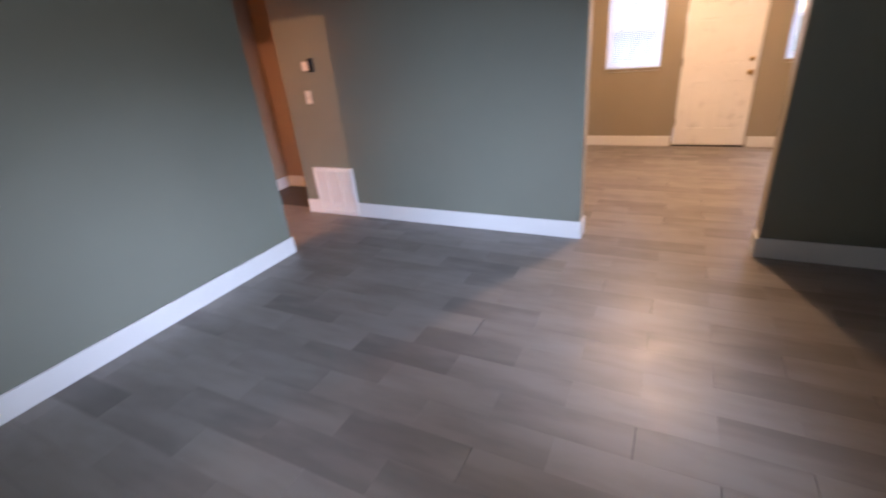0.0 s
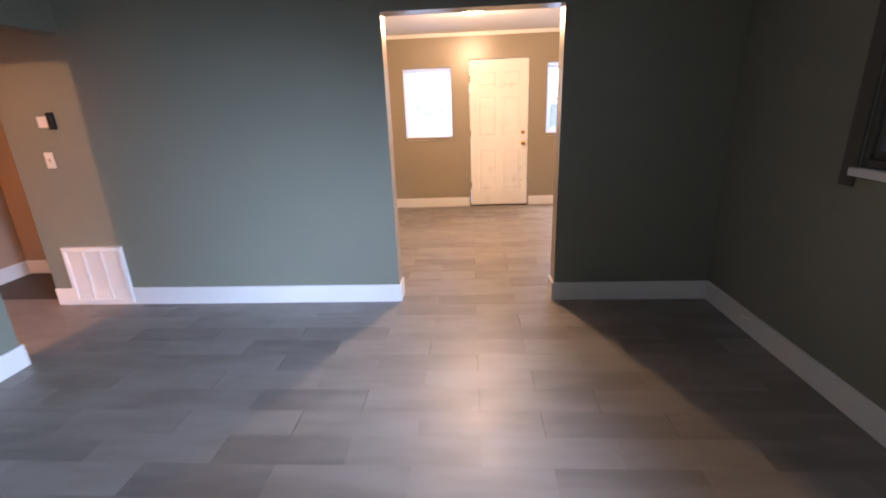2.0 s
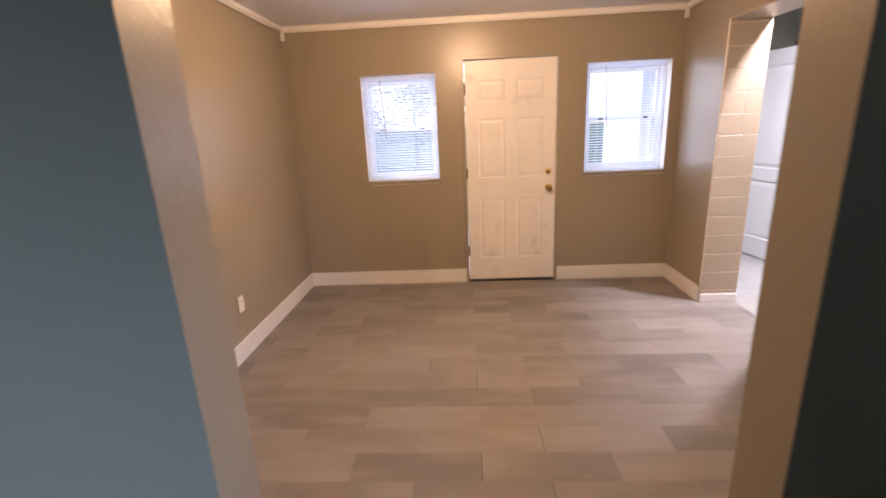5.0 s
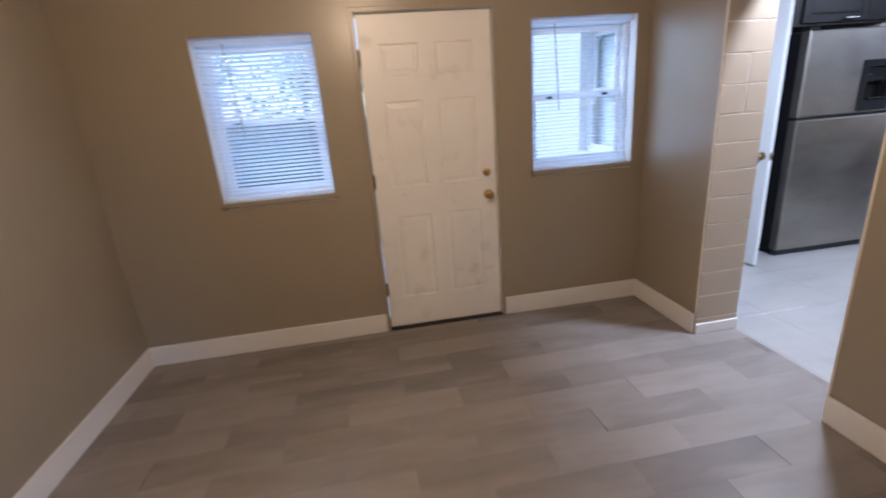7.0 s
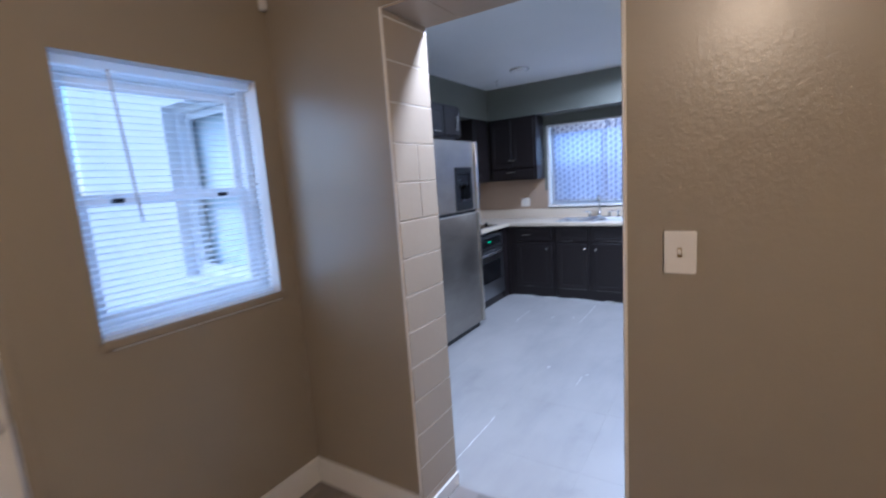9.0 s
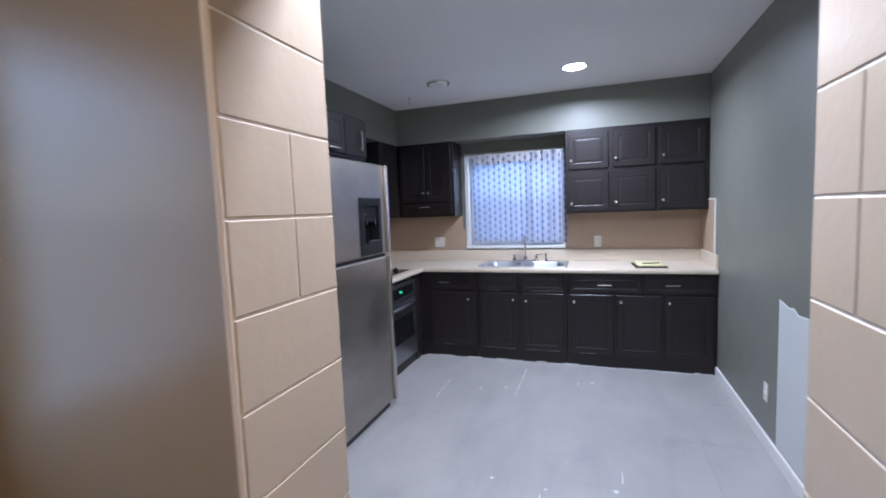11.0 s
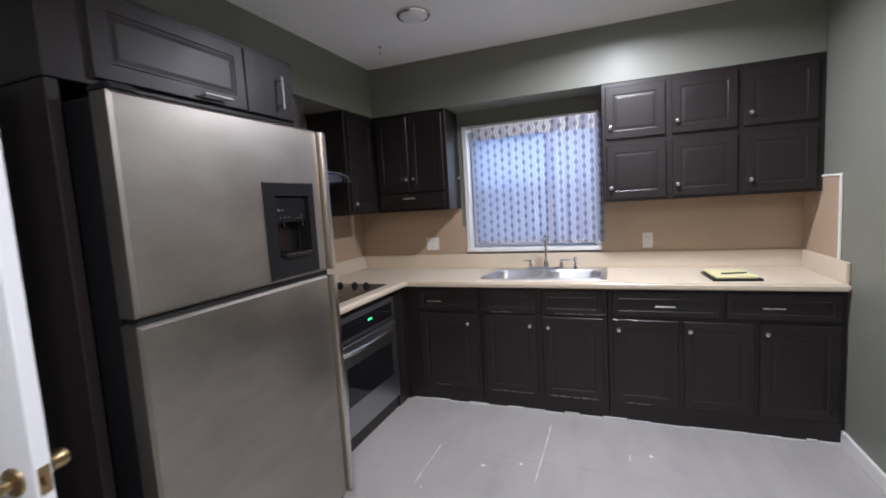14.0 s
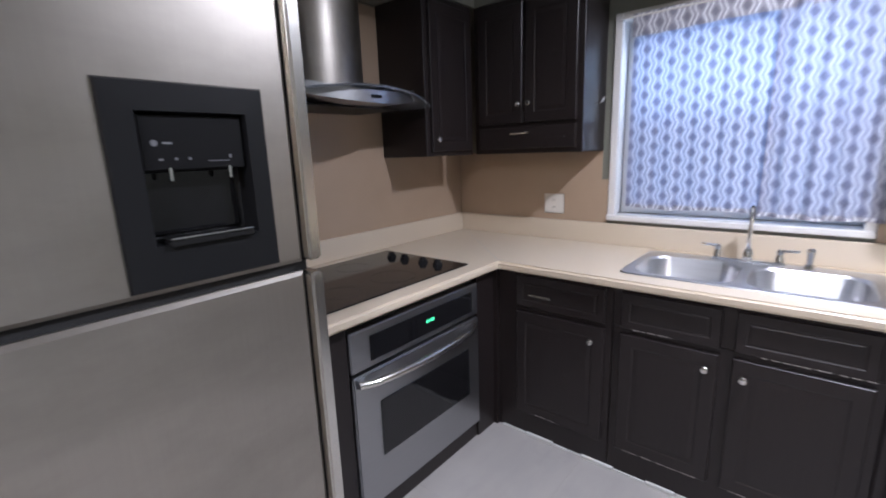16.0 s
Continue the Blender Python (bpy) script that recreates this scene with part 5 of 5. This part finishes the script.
def tree(x, y, h, spread, seed, count=2200):
    t = thing("tree", "leafy green garden tree beyond the porch", "tree", "garden trees", pose(x, y, -0.32))
    r = random.Random(seed)
    bm = bmesh.new()
    trunk = [(0, 0, 0), (0.05, 0.02, h * 0.25), (-0.04, 0.05, h * 0.5), (0.02, 0.0, h * 0.75)]
    for a, b, ra, rb in ((0, 1, 0.16, 0.12), (1, 2, 0.12, 0.09), (2, 3, 0.09, 0.05)):
        cyl_into(bm, trunk[a], trunk[b], ra, rb, 10)
    tips = []
    for i in range(9):
        z = h * r.uniform(0.3, 0.72)
        a = r.uniform(0, 6.28)
        tip = (spread * 0.75 * math.cos(a), spread * 0.75 * math.sin(a), z + h * r.uniform(0.05, 0.25))
        cyl_into(bm, (0, 0.03, z), tip, 0.05, 0.015, 7)
        tips.append(tip)
    part("trunk", bm, M_BARK, t)
    verts, faces = [], []
    for i in range(count):
        c = Vector(tips[i % 9]) if r.random() < 0.8 else Vector((0, 0, h * 0.8))
        p = c + Vector((r.gauss(0, spread * 0.28), r.gauss(0, spread * 0.28), r.gauss(0, h * 0.11)))
        q = Euler((r.uniform(0, 6.28), r.uniform(0, 6.28), r.uniform(0, 6.28))).to_matrix()
        s = r.uniform(0.06, 0.13)
        k = len(verts)
        verts += [tuple(p + q @ Vector(v) * s) for v in ((-1, 0, 0), (0, -0.45, 0.1), (1.1, 0, 0), (0, 0.45, 0.1))]
        faces.append((k, k + 1, k + 2, k + 3))
    me = bpy.data.meshes.new("crown")
    me.from_pydata(verts, [], faces)
    me.materials.append(M_LEAF)
    cr = new("crown", me)
    cr.parent = t


tree(-3.9, 15.0, 4.2, 2.4, 1)
tree(-8.6, 14.0, 5.0, 2.6, 5)
tree(9.5, -0.6, 4.5, 2.4, 7)


# ---- floor planks ----
def plank_material():
    m = material("wood_look_plank", (0.3, 0.26, 0.22), 0.34)
    b = bsdf(m)
    info = m.node_tree.nodes.new("ShaderNodeObjectInfo")
    v = coords(m, (1.3, 5, 1))
    sh = m.node_tree.nodes.new("ShaderNodeVectorMath")
    sh.operation = "ADD"
    comb = m.node_tree.nodes.new("ShaderNodeCombineXYZ")
    link(m, math_node(m, "MULTIPLY", info.outputs["Random"], 37.0), comb.inputs[0])
    link(m, math_node(m, "MULTIPLY", info.outputs["Random"], 91.0), comb.inputs[1])
    link(m, v, sh.inputs[0])
    link(m, comb.outputs[0], sh.inputs[1])
    grain = noise_tex(m, sh.outputs[0], 3.0, 5, 0.5)
    cloud = noise_tex(m, sh.outputs[0], 1.1, 3, 0.5)
    pick = ramp(m, info.outputs["Random"], 0.0, 1.0, 0.0, 1.0)
    base = mix_color(m, pick, (0.160, 0.138, 0.122), (0.268, 0.235, 0.208))
    streak = mix_color(m, ramp(m, grain, 0.22, 0.60, 0.66, 1.0), (0.115, 0.099, 0.090), base)
    link(m, mix_color(m, ramp(m, cloud, 0.44, 0.66, 0.0, 0.6), streak, (0.285, 0.253, 0.227)), b.inputs["Base Color"])
    link(m, ramp(m, noise_tex(m, coords(m), 6, 4), 0.3, 0.7, 0.34, 0.48), b.inputs["Roughness"])
    link(m, bump(m, grain, 0.04, 0.002), b.inputs["Normal"])
    return m


M_PLANK = plank_material()
PW, PL = 0.18, 0.60


def plank_mesh(length, width):
    bm = bmesh.new()
    e, d = 0.0004, 0.0003
    up = [bm.verts.new(p) for p in ((e, e, 0), (length - e, e, 0), (length - e, width - e, 0), (e, width - e, 0))]
    mid = [bm.verts.new(p) for p in ((0.0001, 0.0001, -d), (length - 0.0001, 0.0001, -d), (length - 0.0001, width - 0.0001, -d), (0.0001, width - 0.0001, -d))]
    low = [bm.verts.new((p.co.x, p.co.y, -0.006)) for p in mid]
    bm.faces.new(up)
    for a, b in ((up, mid), (mid, low)):
        for i in range(4):
            bm.faces.new((a[i], a[(i + 1) % 4], b[(i + 1) % 4], b[i]))
    return mesh_of("plank", bm, M_PLANK)


shapes, far_v, far_f = {}, [], []
rng = random.Random(11)
row, yy = 0, -0.002
while yy > DY0 + 0.01:
    w = min(0.063 if row == 0 else PW, yy - DY0)
    if yy > LY0 - 0.02:
        x, end = LX0, (0.28 if -1.498 < yy - w / 2 < -0.647 else 0.0)
    elif yy > DY1 - 0.05:
        x, end = -2.46, -1.265
        if yy - w < DY1:
            x, end = -6.35, DX1
    else:
        x, end = -6.35, DX1
    first = True
    while x < end - 0.02:
        ln = ((-1.86 + (row % 2) * PL / 2 - x) % PL or PL) if first else PL
        first = False
        ln = min(ln, end - x)
        if x + ln > -4.56 and yy > -6.3:
            gap = rng.choice((0.0, 0.0, 0.0, 0.0, 0.002, 0.004))
            key = (round(ln - gap, 3), round(w, 3))
            if key not in shapes:
                shapes[key] = plank_mesh(*key)
            p = new("plank", shapes[key])
            p.parent = floor
            p.location = (x, yy - w, rng.uniform(-0.0003, 0.0002))
        else:
            k = len(far_v)
            far_v += [(x + a, yy - w + b, 0.0) for a, b in ((0.001, 0.001), (ln - 0.001, 0.001), (ln - 0.001, w - 0.001), (0.001, w - 0.001))]
            far_v += [(a, b, -0.006) for a, b, c in far_v[k:k + 4]]
            far_f += [tuple(k + q for q in f) for f in ((0, 1, 2, 3), (0, 4, 5, 1), (1, 5, 6, 2), (2, 6, 7, 3), (3, 7, 4, 0))]
        x += ln
    yy -= w
    row += 1
me = bpy.data.meshes.new("far_plank")
me.from_pydata(far_v, [], far_f)
me.materials.append(M_PLANK)
fp = new("far_plank", me)
fp.parent = floor
fp["kind"] = "stuff"


# ---- block lining of the archway ----
BH = 0.1545
def block_mesh(length, height):
    bm = bmesh.new()
    box_into(bm, (0.0015, 0, 0.0022), (length - 0.0015, 0.008, height - 0.0022), 0.0015)
    return mesh_of("block", bm, M_BLOCK)


arch_wall = bpy.data.objects["wall_kitchen_arch"]
bshapes = {}
for y_face, turn, base in ((-0.647, 0, 0.101), (-1.498, 180, 0.101)):
    setting(boxes("mortar_bed", [((0.004, min(y_face, y_face - (0.0065 if turn == 0 else -0.0065)), 0.0), (0.292, max(y_face, y_face - (0.0065 if turn == 0 else -0.0065)), 2.139))], M_MORTAR), "pale mortar bed between painted blocks", "mortar")
    k, z = 0, base - BH
    while z < 2.13:
        h = min(BH, 2.138 - z)
        if z < 0:
            z, h = 0.0, base
        cuts = (0.003, 0.165, 0.293) if k in (9, 10) else (0.003, 0.293)
        for a, b in zip(cuts, cuts[1:]):
            key = (round(b - a, 3), round(h, 3))
            if key not in bshapes:
                bshapes[key] = block_mesh(*key)
            o = new("block", bshapes[key])
            o.parent = arch_wall
            o.matrix_basis = pose(a, y_face - 0.0085, z) if turn == 0 else pose(b, y_face + 0.0085, z, 0, 0, 180)
        z += h
        k += 1
setting(boxes("mortar_bed_top", [((0.004, -1.489, 2.1335), (0.292, -0.656, 2.1395))], M_MORTAR), "pale mortar bed under the archway lintel", "mortar")
lintel_shapes = {}
y = -0.657
while y > -1.485:
    ln = round(min(0.31 if y < -0.7 else 0.17, y + 1.488), 3)
    if ln not in lintel_shapes:
        lb = bmesh.new()
        box_into(lb, (0.003, 0.0015, 0), (0.293, ln - 0.0015, 0.008), 0.0015)
        lintel_shapes[ln] = mesh_of("block", lb, M_BLOCK)
    o = new("block", lintel_shapes[ln])
    o.parent = arch_wall
    o.location = (0, y - ln, 2.1305)
    y -= ln
setting(boxes("jamb_base_trim", [((0.0, -0.667, 0), (0.296, -0.6545, 0.07))], M_TRIM, bevel=0.003), "low white base strip at the archway jamb", "trim")
for y_face, s in ((-0.647, -1), (-1.498, 1)):
    setting(boxes("corner_bead", [((-0.003, y_face - 0.006, 0.136), (0.006, y_face + 0.006, 2.139))], M_MORTAR, bevel=0.003), "pale corner bead on the archway edge", "trim")
# paint scuffs left on the kitchen floor
bm = bmesh.new()
M_SCUFF = painted("white_paint_scuff", (0.70, 0.70, 0.70), 0.5)
rng = random.Random(21)
for x0, x1, y in ((2.87, 3.51, -0.555), (2.69, 3.11, 0.055), (0.44, 0.95, -0.555), (1.55, 1.70, -0.89), (1.9, 2.02, -1.3), (3.2, 3.27, -1.02)):
    n = 10
    up, dn = [], []
    for i in range(n + 1):
        w = 0.0032 * (0.25 + rng.random()) * (1 if 0 < i < n else 0.2)
        x = x0 + (x1 - x0) * i / n
        c = y + rng.uniform(-0.002, 0.002)
        up.append(bm.verts.new((x, c + w, 0.0022)))
        dn.append(bm.verts.new((x, c - w, 0.0022)))
    for i in range(n):
        bm.faces.new((up[i], up[i + 1], dn[i + 1], dn[i]))
for i in range(9):
    x, y, r = rng.uniform(0.9, 3.5), rng.uniform(-1.9, 0.1), rng.uniform(0.006, 0.018)
    bm.faces.new([bm.verts.new((x + r * rng.uniform(0.5, 1.3) * math.cos(k * math.tau / 9), y + r * rng.uniform(0.5, 1.3) * math.sin(k * math.tau / 9), 0.0022)) for k in range(9)])
tagged(part("paint_scuff", bm, M_SCUFF), "white paint scuffs on the kitchen floor", "paint scuff", kind="stuff")
# painted-over kitchen floor tiles
tile_shapes = {}
TS = 0.61
y = 0.055 + TS * 2
while y > KY0:
    x = KX0 - 0.28
    while x < KX1:
        a, b = max(x, KX0), min(x + TS, KX1)
        c, d = max(y - TS, KY0), min(y, KY1)
        if b - a > 0.03 and d - c > 0.03:
            key = (round(b - a, 3), round(d - c, 3))
            if key not in tile_shapes:
                tb = bmesh.new()
                g, e = 0.0002, 0.0009
                lo = [tb.verts.new(p) for p in ((g, g, 0), (key[0] - g, g, 0), (key[0] - g, key[1] - g, 0), (g, key[1] - g, 0))]
                hi = [tb.verts.new(p) for p in ((e, e, 0.0010), (key[0] - e, e, 0.0010), (key[0] - e, key[1] - e, 0.0010), (e, key[1] - e, 0.0010))]
                tb.faces.new(hi)
                for i in range(4):
                    tb.faces.new((lo[i], lo[(i + 1) % 4], hi[(i + 1) % 4], hi[i]))
                tile_shapes[key] = mesh_of("tile", tb, M_KFLOOR)
            o = new("tile", tile_shapes[key])
            o.parent = kfloor
            o.location = (a, c, -0.0005 + rng.uniform(-0.0003, 0.0003))
        x += TS
    y -= TS
